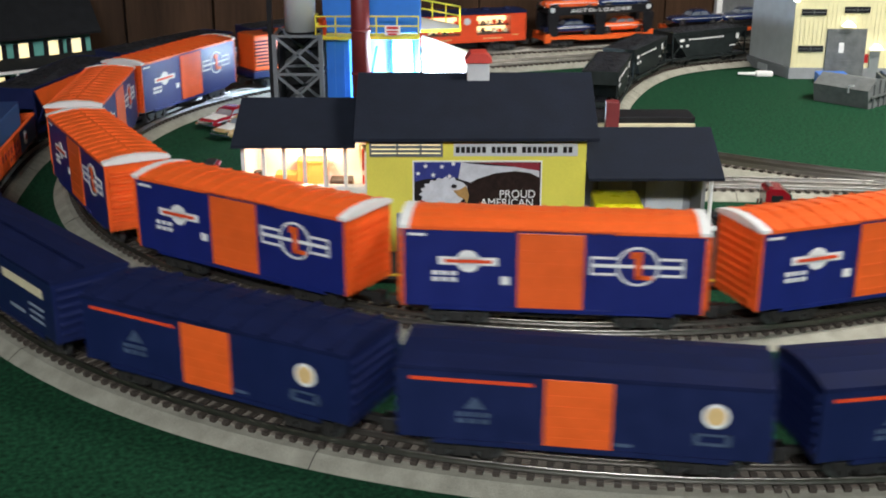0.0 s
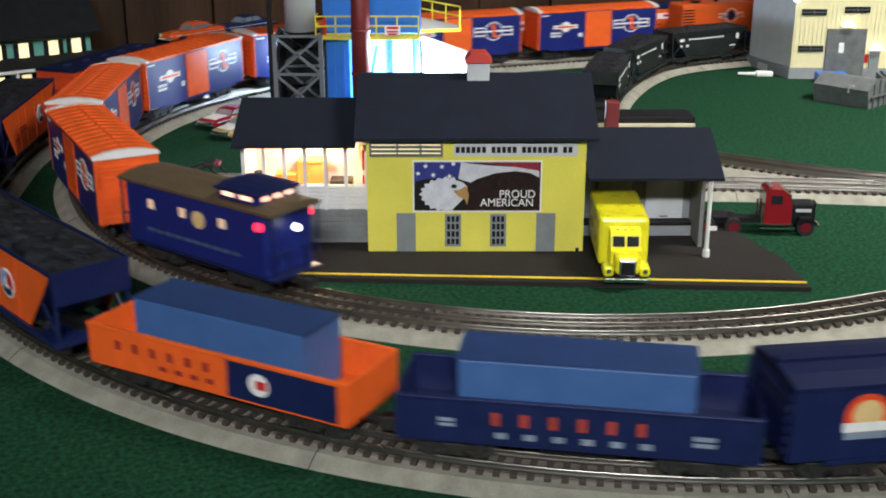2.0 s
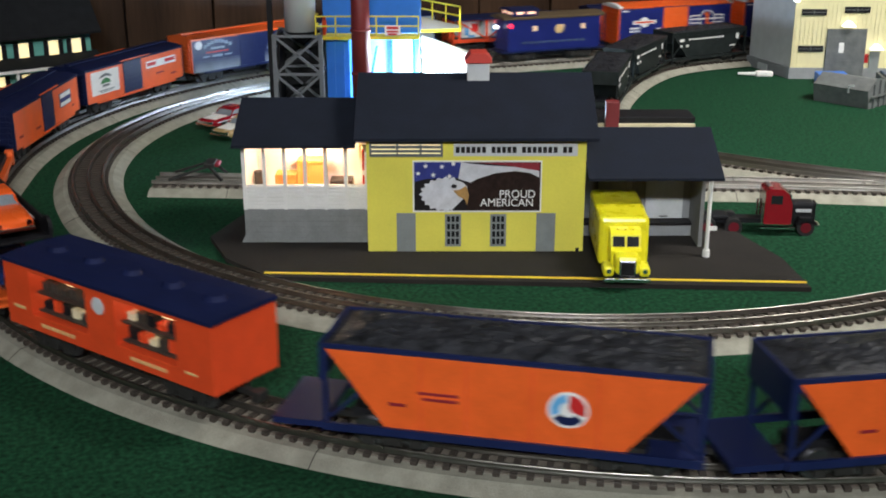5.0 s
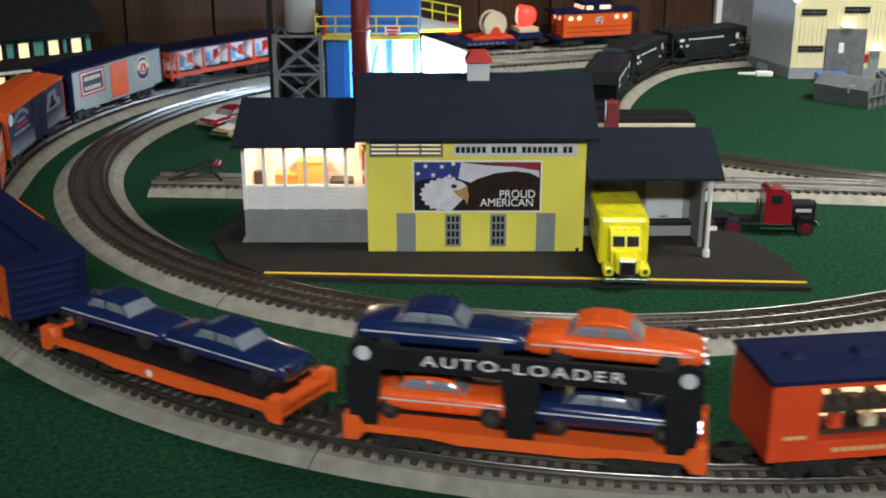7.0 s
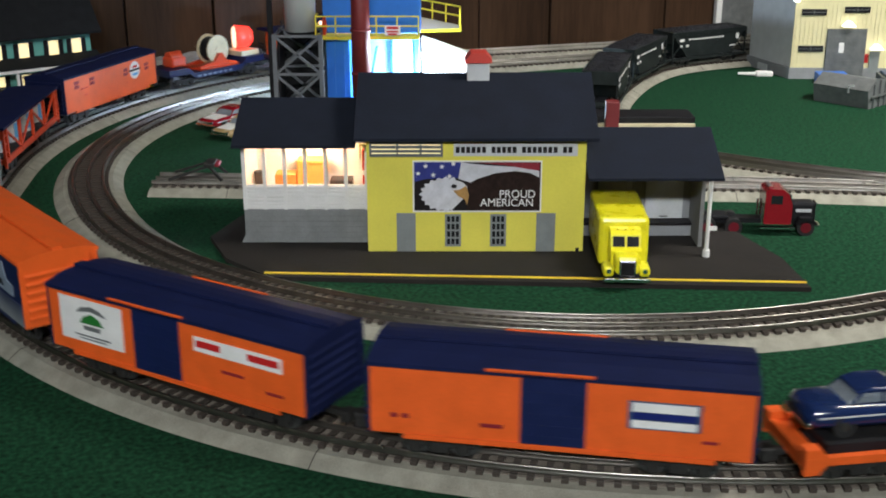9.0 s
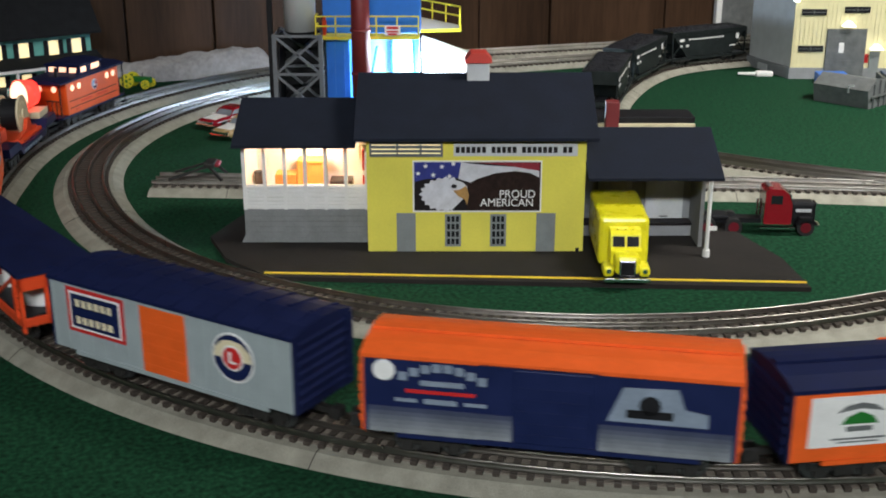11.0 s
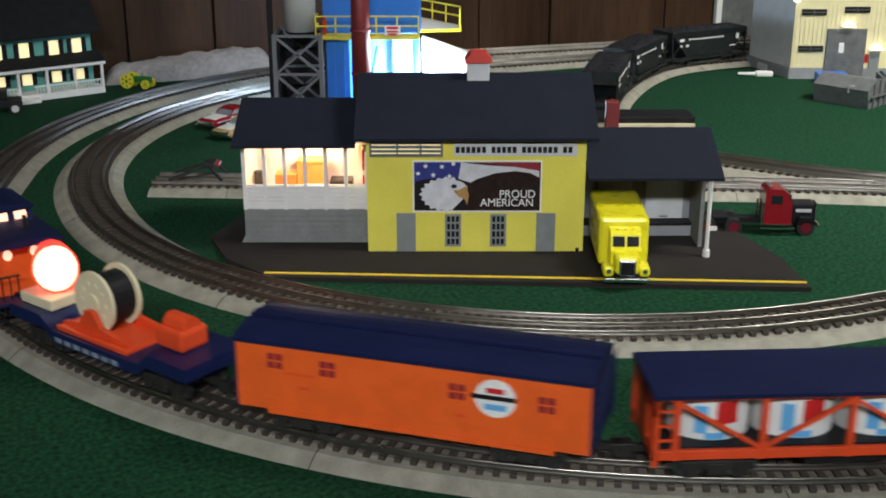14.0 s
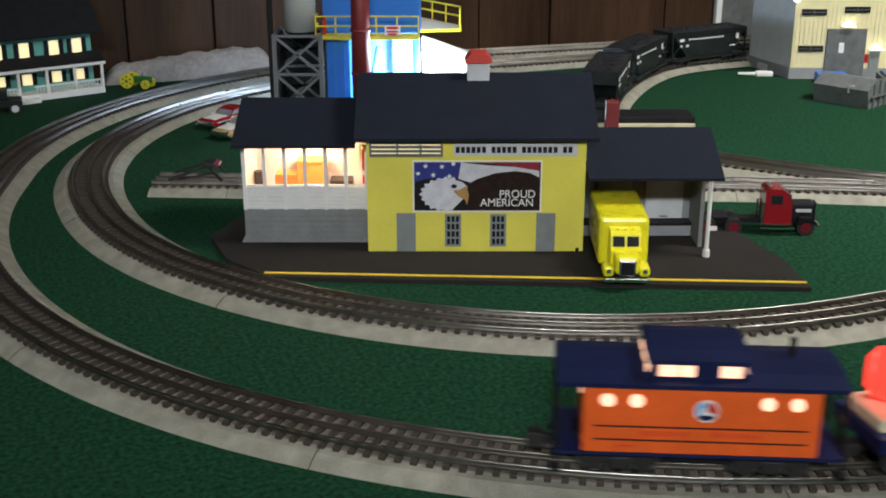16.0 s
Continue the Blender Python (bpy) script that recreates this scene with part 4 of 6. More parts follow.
def grey_boxcar():
    L = 0.205
    car = boxcar("boxcar", "silver grey model boxcar with navy roof and orange door", GREY_SIDE, ROOF_BLUE, ROOF_BLUE, ORANGE, (0.405, 0.59), L, ribs=12, wall_ribs=18, door_top=0.92, eave=0.0828)
    mark(car, L, [("bar", 0.078, 0.332, 0.29, 0.91)], RED)
    mark(car, L, [("bar", 0.092, 0.318, 0.34, 0.86)], WHITE, lift=0.0009)
    mark(car, L, [("bar", 0.1, 0.31, 0.37, 0.83)], BLUE, lift=0.0012)
    mark(car, L, dashes(0.12, 0.29, 0.66, 0.76, 6, 0.7) + dashes(0.12, 0.29, 0.42, 0.52, 6, 0.7), CREAM, lift=0.0015)
    mark(car, L, [("disc", 0.775, 0.54, 0.0165)], WHITE)
    mark(car, L, [("disc", 0.775, 0.54, 0.0152)], BLUE, lift=0.0009)
    mark(car, L, [("poly", [(0.702, 0.52), (0.708, 0.64), (0.74, 0.75), (0.775, 0.77), (0.81, 0.75), (0.842, 0.64), (0.848, 0.52)])], CREAM, lift=0.0011)
    mark(car, L, [("disc", 0.775, 0.54, 0.0085)], WHITE, lift=0.0013)
    mark(car, L, [("disc", 0.775, 0.54, 0.0072)], RED, lift=0.0016)
    mark(car, L, [("bar", 0.762, 0.772, 0.48, 0.62), ("bar", 0.762, 0.792, 0.47, 0.50)], WHITE, lift=0.0019)
    return car


def vat_car():
    L = 0.212
    car = rolling("vat_car", "orange open-sided model vat car with navy roof and four white vats", "railcar", "", L)
    f = Form().box(-L / 2, L / 2, -HALF, HALF, Z0, Z0 + 0.006, 0.0006)
    zt = 0.0712
    for side in (-1, 1):
        y = side * (HALF - 0.0015)
        f.bar((-L / 2, y, zt - 0.001), (L / 2, y, zt - 0.001), 0.003)
        for k in range(5):
            x = -L / 2 + 0.012 + k * (L - 0.024) / 4
            f.bar((x, y, Z0), (x, y, zt), 0.0036)
        for k in range(4):
            xa, xb = (-L / 2 + 0.012 + (k + j) * (L - 0.024) / 4 for j in (0, 1))
            if k % 2:
                xa, xb = xb, xa
            f.bar((xa, y, zt - 0.004), (xb, y, Z0 + 0.006), 0.0022)
        for s in (-1, 1):
            f.bar((s * (L / 2 - 0.0015), y, Z0 - 0.004), (s * (L / 2 - 0.0015), y, zt), 0.003)
            for k in range(4):
                f.bar((s * (L / 2 - 0.0015), y, Z0 + 0.012 + k * 0.009), (s * (L / 2 - 0.012), y, Z0 + 0.012 + k * 0.009), 0.0014)
    for s in (-1, 1):
        f.box(s * (L / 2 - 0.003), s * L / 2, -HALF, HALF, zt - 0.012, zt)
        f.box(s * (L / 2 - 0.003), s * L / 2, -0.012, 0.012, Z0, zt)
    part("frame", f, RED_ORANGE, car)
    part("roof", roof_form(L, HALF, zt + 0.0010, 0.0012), ROOF_BLUE, car)
    part("floor", Form().box(-L / 2 + 0.003, L / 2 - 0.003, -HALF + 0.003, HALF - 0.003, Z0 + 0.0060, Z0 + 0.0072), BLACK, car)
    for k in range(4):
        x = -L / 2 + 0.012 + (k + 0.5) * (L - 0.024) / 4
        v = part("vat", Form().cyl((x, 0, Z0 + 0.0073), (x, 0, zt - 0.0045), 0.0226, n=48), WHITE_TRIM, car, "round white vat with red and blue print")
        for side in (-1, 1):
            for name, m, a0, a1, z0, z1 in (("red_print", RED, 0.0, 0.55, 0.049, 0.0625), ("blue_print", SKYBLUE, -0.5, -0.2, 0.043, 0.060), ("navy_print", SKYBLUE, -0.25, 0.25, 0.0395, 0.0435)):
                g = Form()
                for j in range(6):
                    ta, tb = (a0 + (a1 - a0) * q / 6 - math.pi / 2 * (1 if side < 0 else -1) for q in (j, j + 1))
                    q = [(x + r * math.cos(t), r * math.sin(t)) for r, t in ((0.0225, ta), (0.0230, ta), (0.0230, tb), (0.0225, tb))]
                    g.prism(q, "z", z0, z1)
                part(name, g, m, v)
    return car


def orange_reefer():
    L = 0.212
    car = boxcar("boxcar", "orange model refrigerator car with navy roof and round badge", ORANGE, ROOF_BLUE, ROOF_BLUE, None, length=L, board=True, wall_ribs=0, eave=0.0772)
    win = []
    for u, v in ((0.1, 0.62), (0.255, 0.6), (0.62, 0.54), (0.86, 0.52)):
        win += [("bar", u, u + 0.018, v, v + 0.09), ("bar", u + 0.024, u + 0.042, v, v + 0.09), ("bar", u, u + 0.018, v + 0.12, v + 0.21), ("bar", u + 0.024, u + 0.042, v + 0.12, v + 0.21)]
    mark(car, L, win, DARK_RED)
    mark(car, L, [("disc", 0.745, 0.62, 0.0118)], WHITE)
    mark(car, L, [("bar", 0.72, 0.77, 0.69, 0.76)], RED, lift=0.0009)
    mark(car, L, [("bar", 0.715, 0.775, 0.46, 0.54)], SKYBLUE, lift=0.0009)
    mark(car, L, [("bar", 0.68, 0.8, 0.6, 0.66)], BLACK, lift=0.0011)
    mark(car, L, dashes(0.15, 0.24, 0.55, 0.59, 5) + [("bar", 0.19, 0.22, 0.36, 0.4), ("bar", 0.64, 0.66, 0.3, 0.34)], RED_ORANGE)
    return car


def searchlight_car():
    L = 0.2
    car = rolling("searchlight_car", "navy model depressed flatcar with searchlight, cable reel and generator", "railcar", "", L, 0.066)
    f = Form().prism([(-L / 2, 0.043), (-L / 2, 0.0335), (-0.058, 0.0335), (-0.048, 0.0255), (0.048, 0.0255), (0.058, 0.0335), (L / 2, 0.0335), (L / 2, 0.043), (0.062, 0.043), (0.05, 0.034), (-0.05, 0.034), (-0.062, 0.043)], "y", -0.031, 0.031)
    part("deck", f, BLUE, car)
    mark(car, L, dashes(0.28, 0.66, 0.1, 0.5, 7, 0.6), PALE_BLUE, half=0.031, z0=0.026, z1=0.034)
    part("lamp_base", Form().box(-0.097, -0.058, -0.022, 0.022, 0.0431, 0.051, 0.001), CREAM, car)
    ax = Vector((math.cos(radians(-32)), math.sin(radians(-32)), 0))
    lc = Vector((-0.078, 0, 0.070))
    hd = part("lamp_housing", Form().cyl(lc - ax * 0.012, lc + ax * 0.012, 0.0150, 0.0185, n=28).cyl(lc - ax * 0.018, lc - ax * 0.012, 0.0085, 0.0150, n=28), RED_GLOW, car, "glowing red searchlight housing", True)
    part("lens", Form().cyl(lc + ax * 0.0121, lc + ax * 0.0150, 0.0172, 0.0150, n=28), HOT_GLOW, hd, "white-hot lit lens")
    stand = Form()
    for s in (-1, 1):
        stand.prism([(-0.046, 0.0342), (0.032, 0.0342), (0.032, 0.039), (-0.002, 0.043), (-0.010, 0.054), (-0.018, 0.054), (-0.026, 0.043), (-0.046, 0.039)], "y", s * 0.016, s * 0.021)
    stand.box(-0.047, 0.033, -0.027, 0.027, 0.0341, 0.0375, 0.0006)
    part("reel_stand", stand, RED_ORANGE, car)
    for s in (-1, 1):
        fl = Form().cyl((-0.014, s * 0.0145, 0.0585), (-0.014, s * 0.0118, 0.0585), 0.0222, n=32).cyl((-0.014, s * 0.0162, 0.0585), (-0.014, s * 0.0145, 0.0585), 0.006, n=16)
        for k in range(10):
            a = k * math.tau / 10
            fl.cyl((-0.014 + 0.0135 * math.cos(a), s * 0.0152, 0.0585 + 0.0135 * math.sin(a)), (-0.014 + 0.0135 * math.cos(a), s * 0.0144, 0.0585 + 0.0135 * math.sin(a)), 0.0016, n=8)
        part("reel_flange", fl, CREAM, car, "cream cable reel flange")
    part("cable", Form().cyl((-0.014, -0.0117, 0.0585), (-0.014, 0.0117, 0.0585), 0.0185, n=28), BLACK, car)
    part("generator", Form().box(0.052, 0.080, -0.014, 0.014, 0.0431, 0.058, 0.003).cyl((0.056, 0, 0.056), (0.078, 0, 0.056), 0.0095, n=16), RED_ORANGE, car, "orange generator")
    return car


def outer_caboose():
    L, zt = 0.131, 0.0735
    car = rolling("caboose", "orange model caboose with navy roof and lit cupola windows", "caboose", "", 0.163, 0.043)
    part("body", Form().box(-L / 2, L / 2, -0.0325, 0.0325, Z0, zt, 0.0008), ORANGE, car)
    part("platform", Form().box(-0.081, 0.081, -0.032, 0.032, 0.0295, Z0 - 0.0002), BLUE, car)
    part("roof", roof_form(0.158, 0.033, zt + 0.0015, 0.0035), ROOF_BLUE, car)
    cup = part("cupola", Form().prism([(-0.031, zt + 0.0015), (-0.027, 0.0875), (0.022, 0.0875), (0.026, zt + 0.0015)], "y", -0.028, 0.028), ROOF_BLUE, car)
    part("cupola_roof", roof_form(0.054, 0.028, 0.0880, 0.003), ROOF_BLUE, cup).location = (-0.0025, 0, 0)
    for s in (-1, 1):
        y0, y1 = sorted((s * 0.0281, s * 0.0288))
        for x0, x1 in ((-0.0245, -0.0135), (-0.0128, -0.0045), (0.009, 0.021)):
            part("window", Form().box(x0, x1, y0, y1, 0.0782, 0.0850, 0.0003), WARM_GLOW, cup)
        for x in (-0.052, -0.036, 0.036, 0.052):
            part("porthole", Form().cyl((x, s * 0.0324, 0.0645), (x, s * 0.0332, 0.0645), 0.0040, n=16), WARM_GLOW, car)
        for e in (-1, 1):
            rl = Form()
            rl.bar((e * 0.0795, s * 0.031, 0.0335), (e * 0.0795, s * 0.031, zt + 0.001), 0.0016).bar((e * 0.0795, s * 0.031, 0.052), (e * 0.0795, s * 0.008, 0.052), 0.0013)
            for k in range(3):
                rl.bar((e * 0.0795, s * (0.01 + k * 0.007), 0.0335), (e * 0.0795, s * (0.01 + k * 0.007), 0.052), 0.001)
            rl.box(min(e * 0.077, e * 0.083), max(e * 0.077, e * 0.083), s * 0.030 - 0.004, s * 0.030 + 0.004, 0.019, 0.021).bar((e * 0.0795, s * 0.032, 0.02), (e * 0.0795, s * 0.032, 0.032), 0.0012)
            part("end_rail", rl, BLACK, car)
    for y in (-0.017, 0.0, 0.017):
        for e, x in ((-1, -0.0302), (1, 0.0252)):
            part("cupola_end_window", Form().box(x - 0.0006, x + 0.0006, y - 0.0055, y + 0.0055, 0.0782, 0.0845, 0.0003, Matrix.Translation((x, 0, 0.078)) @ Matrix.Rotation(radians(-16 * e), 4, "Y") @ Matrix.Translation((-x, 0, -0.078))), WARM_GLOW, cup)
    for e in (-1, 1):
        for y in (-0.012, 0.012):
            part("end_window", Form().cyl((e * L / 2, y, 0.064), (e * (L / 2 + 0.0008), y, 0.064), 0.004, n=14), WARM_GLOW, car)
    flat_logo(car, L, 0.52, 0.66, 0.0068, half=0.0325, z1=zt)
    mark(car, L, [("bar", 0.05, 0.95, 0.39, 0.41), ("bar", 0.05, 0.95, 0.19, 0.21)], BLACK, half=0.0325, z1=zt)
    mark(car, L, dashes(0.25, 0.46, 0.27, 0.34, 7) + dashes(0.55, 0.76, 0.27, 0.34, 7) + [("bar", 0.15, 0.22, 0.09, 0.13)], RED_ORANGE, half=0.0325, z1=zt)
    part("smoke_jack", Form().cyl((0.055, 0.01, zt + 0.004), (0.055, 0.01, zt + 0.016), 0.002), BLACK, car)
    return car


# ---------------------------------------------------------------- depot and its apron
DEPOT_AT = pose(0, -0.015, -0.0001) @ Matrix.Diagonal((0.986, 1, 1.04, 1))


def build_depot():
    ap = thing("pavement", "dark asphalt apron with a yellow edge line in front of the depot", "pavement", pose(0, -0.0145, 0), kind="structure")
    part("slab", Form().prism([(-0.22, 1.06), (-0.195, 1.0), (-0.15, 0.953), (0.309, 0.926), (0.304, 1.0), (0.285, 1.06), (0.268, 1.13), (-0.2, 1.13)], "z", 0.0002, 0.0042), ASPHALT, ap)
    part("edge_line", Form().prism([(-0.155, 0.9595), (-0.155, 0.9635), (0.308, 0.9395), (0.308, 0.9355)], "z", 0.0043, 0.0048), LINE_YELLOW, ap)
    d = thing("depot", "yellow model brewery depot with charcoal roofs, porch and loading dock", "building", DEPOT_AT)
    zb = 0.0043
    # main hall: four walls round a hollow core
    w = Form().box(-0.069, 0.129, 1.018, 1.022, zb, 0.1045).box(-0.069, 0.129, 1.126, 1.13, zb, 0.1045)
    w.prism([(1.0221, zb), (1.1259, zb), (1.1259, 0.1045), (1.074, 0.14), (1.0221, 0.1045)], "x", -0.069, -0.065)
    w.prism([(1.0221, zb), (1.1259, zb), (1.1259, 0.1045), (1.074, 0.14), (1.0221, 0.1045)], "x", 0.125, 0.129)
    hall = part("hall_wall", w, YELLOW, d, "flat yellow printed wall")
    part("hall_roof", Form().prism([(1.009, 0.1050), (1.009, 0.1078), (1.085, 0.150), (1.15, 0.114), (1.15, 0.1113), (1.085, 0.1473)], "x", -0.0795, 0.139), SLATE, d, "steep charcoal roof")
    vent = part("vent_box", Form().box(0.0225, 0.0432, 1.075, 1.096, 0.135, 0.160, 0.0008), PALE_GREY, d)
    part("vent_cap", Form().prism([(0.0205, 0.160), (0.0205, 0.1625), (0.026, 0.1685), (0.040, 0.1685), (0.0455, 0.1625), (0.0455, 0.160)], "y", 1.073, 1.098), CAP_RED, vent, "red vent cap")
    y = 1.018
    for x0, x1 in ((-0.0425, -0.025), (0.0855, 0.103)):
        dr = part("door", Form().box(x0, x1, y - 0.0009, y, zb, 0.0395, 0.0002), DOOR_GREY, hall)
        for k in range(7):
            xx = x0 + 0.0022 + k * 0.0021
            part("board", Form().box(xx, xx + 0.0010, y - 0.0012, y - 0.0009, zb + 0.001, 0.0385), DOOR_GREY, dr)
    for x0 in (0.0018, 0.0432):
        wn = part("window", Form().box(x0, x0 + 0.0148, y - 0.0008, y, 0.009, 0.0385), DOOR_GREY, hall)
        for i in range(3):
            for j in range(4):
                part("pane", Form().box(x0 + 0.002 + i * 0.004, x0 + 0.0048 + i * 0.004, y - 0.0011, y - 0.0008, 0.0112 + j * 0.0068, 0.0162 + j * 0.0068), DARK_GLASS, wn)
    vt = part("louvre", Form().box(-0.0655, 0.0, y - 0.0006, y, 0.0905, 0.1035), PALE_GLOW, hall, "warmly lit louvre opening")
    for k in range(4):
        part("slat", Form().box(-0.0655, 0.0, y - 0.0018, y - 0.0006, 0.0900 + k * 0.0036, 0.0926 + k * 0.0036), DUMP_GREY, vt)
    for x0 in (-0.066, -0.042, -0.021, -0.002):
        part("louvre_post", Form().box(x0, x0 + 0.002, y - 0.0021, y - 0.0019, 0.0905, 0.1035), DUMP_GREY, vt)
    # company board with plain bars in place of its name
    sg = part("name_board", Form().box(0.0095, 0.121, y - 0.0012, y, 0.0905, 0.1018, 0.0002), PALE_GREY, hall, "white board with dark lettering bars")
    x = 0.0115
    for n in (6, 5, 7, 2):
        for k in range(n):
            part("lettering_bar", Form().box(x, x + 0.0036, y - 0.0015, y - 0.0012, 0.0934, 0.0988), POSTER_BLACK, sg)
            x += 0.0047
        x += 0.0039
    build_poster(hall, y)
    part("hydrant", Form().cyl((0.1235, 1.014, zb), (0.1235, 1.014, 0.0085), 0.0016, n=8), BLACK, d)

    # porch wing
    base = Form().prism([(-0.190, zb), (-0.186, 0.012), (-0.186, 0.0352), (-0.0692, 0.0352), (-0.0692, zb)], "y", 1.043, 1.125)
    bs = part("stone_base", base, STONE, d, "grey block foundation")
    for r in range(6):
        for k in range(13):
            xa = -0.1858 + (k + 0.5 * (r % 2)) * 0.0093
            part("block", Form().box(max(xa, -0.1855), max(min(xa + 0.0088, -0.0695), -0.1845), 1.0422, 1.0431, 0.0048 + r * 0.0050, 0.0092 + r * 0.0050), STONE, bs)
    porch = Form().box(-0.186, -0.0692, 1.044, 1.0465, 0.0353, 0.0575)
    pr = part("porch_rail", porch, WHITE_TRIM, d, "white slatted porch railing")
    for k in range(6):
        z = 0.0372 + k * 0.0034
        part("slat", Form().box(-0.185, -0.0692, 1.0424, 1.0439, z, z + 0.0022), WHITE_TRIM, pr)
    for k in range(7):
        x = -0.1845 + k * 0.0189
        part("porch_post", Form().box(x - 0.0016, x + 0.0016, 1.0418, 1.0458, 0.0353, 0.0945).prism([(x - 0.0045, 0.0945), (x - 0.0019, 0.0905), (x + 0.0019, 0.0905), (x + 0.0045, 0.0945)], "y", 1.0430, 1.0446), WHITE_TRIM, pr)
    part("porch_side", Form().box(-0.1862, -0.1842, 1.0466, 1.12, 0.0353, 0.0945), WHITE_TRIM, d)
    part("porch_floor", Form().box(-0.184, -0.0692, 1.047, 1.12, 0.0353, 0.0368), CRATE, d)
    part("porch_back", Form().box(-0.184, -0.0692, 1.118, 1.121, 0.0369, 0.0945), WHITE_TRIM, d, "pale inner wall lit by a warm bulb")
    part("porch_ceiling", Form().box(-0.184, -0.0692, 1.047, 1.1175, 0.0946, 0.0958), WHITE_TRIM, d)
    part("porch_sign", Form().box(-0.165, -0.115, 1.116, 1.1178, 0.075, 0.082), TIE, d)
    part("porch_roof", Form().prism([(1.028, 0.0945), (1.028, 0.0972), (1.10, 0.1245), (1.15, 0.1065), (1.15, 0.1038), (1.10, 0.1218)], "x", -0.1925, -0.0797), SLATE, d, "charcoal porch roof")
    # loading dock wing
    back = Form().box(0.1295, 0.2415, 1.076, 1.080, zb, 0.096).box(0.238, 0.2415, 1.030, 1.0758, zb, 0.0765)
    bw = part("dock_wall", back, GREY_WALL, d, "grey loading dock wall")
    part("dock_floor", Form().box(0.1295, 0.2378, 1.062, 1.0758, zb, 0.0145, 0.0004), GREY_WALL, d)
    part("dock_lip", Form().box(0.1295, 0.2378, 1.060, 1.0757, 0.0147, 0.0172, 0.0004), POSTER_BLACK, d)
    for x0, x1 in ((0.1945, 0.2305), (0.149, 0.181)):
        dp = part("dock_panel", Form().box(x0, x1, 1.0725, 1.0757, 0.0178, 0.072, 0.0003), PALE_GREY, bw, "white dock door panel")
        part("panel_handle", Form().box(x0 + 0.014, x0 + 0.022, 1.0718, 1.0725, 0.0195, 0.0203), POSTER_BLACK, dp)
    part("dock_roof", Form().prism([(0.998, 0.0735), (0.998, 0.0758), (1.067, 0.1045), (1.125, 0.083), (1.125, 0.0805), (1.067, 0.1018)], "x", 0.1295, 0.2505), SLATE, d, "charcoal canopy roof")
    part("canopy_post", Form().cyl((0.240, 1.004, zb), (0.240, 1.004, 0.0735), 0.0019, n=12).cyl((0.240, 1.004, zb), (0.240, 1.004, 0.0105), 0.0033, n=12).box(0.240, 0.248, 1.003, 1.005, 0.028, 0.0315), WHITE_TRIM, d)


def build_poster(hall, y):
    """The billboard: a flag above an eagle's head and wing, drawn as flat cut shapes."""
    p = part("billboard", Form().box(-0.0275, 0.0895, y - 0.0010, y, 0.0405, 0.0865), WHITE_TRIM, hall, "framed billboard with a white-headed eagle before a flag")

    def cut(name, pts, m, lift):
        q = [(-0.026 + u * 0.1142, 0.042 + v * 0.0432) for u, v in pts]
        part(name, Form().prism(q, "y", y - 0.0010 - lift, y - 0.00095), m, p)

    cut("ground", [(0, 0), (1, 0), (1, 1), (0, 1)], POSTER_BLACK, 0.0002)
    cut("flag_blue", [(0, 0.6), (0.1, 0.66), (0.35, 0.68), (0.37, 1), (0, 1)], POSTER_BLUE, 0.0004)
    cut("flag_white", [(0.35, 0.66), (0.37, 1), (0.42, 0.98), (0.6, 0.93), (0.85, 0.90), (0.99, 0.82), (0.99, 0.66), (0.8, 0.80), (0.6, 0.72), (0.45, 0.58)], POSTER_WHITE, 0.0004)
    cut("flag_red", [(0.5, 0.99), (0.99, 0.99), (0.99, 0.83), (0.9, 0.86), (0.75, 0.93)], DARK_RED, 0.0005)
    cut("wing", [(0.42, 0.0), (0.42, 0.55), (0.5, 0.66), (0.65, 0.78), (0.8, 0.82), (0.92, 0.78), (0.995, 0.68), (0.995, 0.02)], POSTER_BROWN, 0.0005)
    ring = []
    rnd = random.Random(8)
    for k in range(26):
        a = math.pi * (0.35 + 1.25 * k / 25)
        r = 1.0 + (0.12 if k % 2 else -0.04) * rnd.uniform(0.6, 1.2)
        ring.append((0.25 + 0.19 * r * math.cos(a), 0.34 + 0.33 * r * math.sin(a)))
    cut("head", ring + [(0.30, 0.02), (0.34, 0.12), (0.41, 0.3), (0.42, 0.5), (0.38, 0.6)], POSTER_WHITE, 0.0007)
    cut("cheek", [(0.16, 0.1), (0.14, 0.32), (0.2, 0.48), (0.28, 0.46), (0.32, 0.3), (0.29, 0.06)], POSTER_WHITE, 0.0009)
    cut("beak", [(0.31, 0.42), (0.36, 0.44), (0.41, 0.52), (0.435, 0.34), (0.42, 0.12), (0.40, 0.24), (0.35, 0.3)], BEAK, 0.0010)
    cut("eye", [(0.30, 0.47), (0.29, 0.52), (0.31, 0.56), (0.34, 0.53), (0.33, 0.47)], POSTER_BLACK, 0.0011)
    for u, v in ((0.09, 0.92), (0.22, 0.91), (0.31, 0.97), (0.03, 0.77), (0.15, 0.74), (0.28, 0.71)):
        star = [(u + (0.022 if k % 2 == 0 else 0.009) * math.sin(k * math.pi / 5), v + (0.058 if k % 2 == 0 else 0.023) * math.cos(k * math.pi / 5)) for k in range(10)]
        cut("star", star, WHITE, 0.0006)
    for text, x, z in (("PROUD", 0.0675, 0.0568), ("AMERICAN", 0.0582, 0.0492)):
        ob = lettering("lettering", text, 0.0098, WHITE, p, Matrix.Translation((x, y - 0.0021, z)) @ Euler((math.pi / 2, 0, 0)).to_matrix().to_4x4())


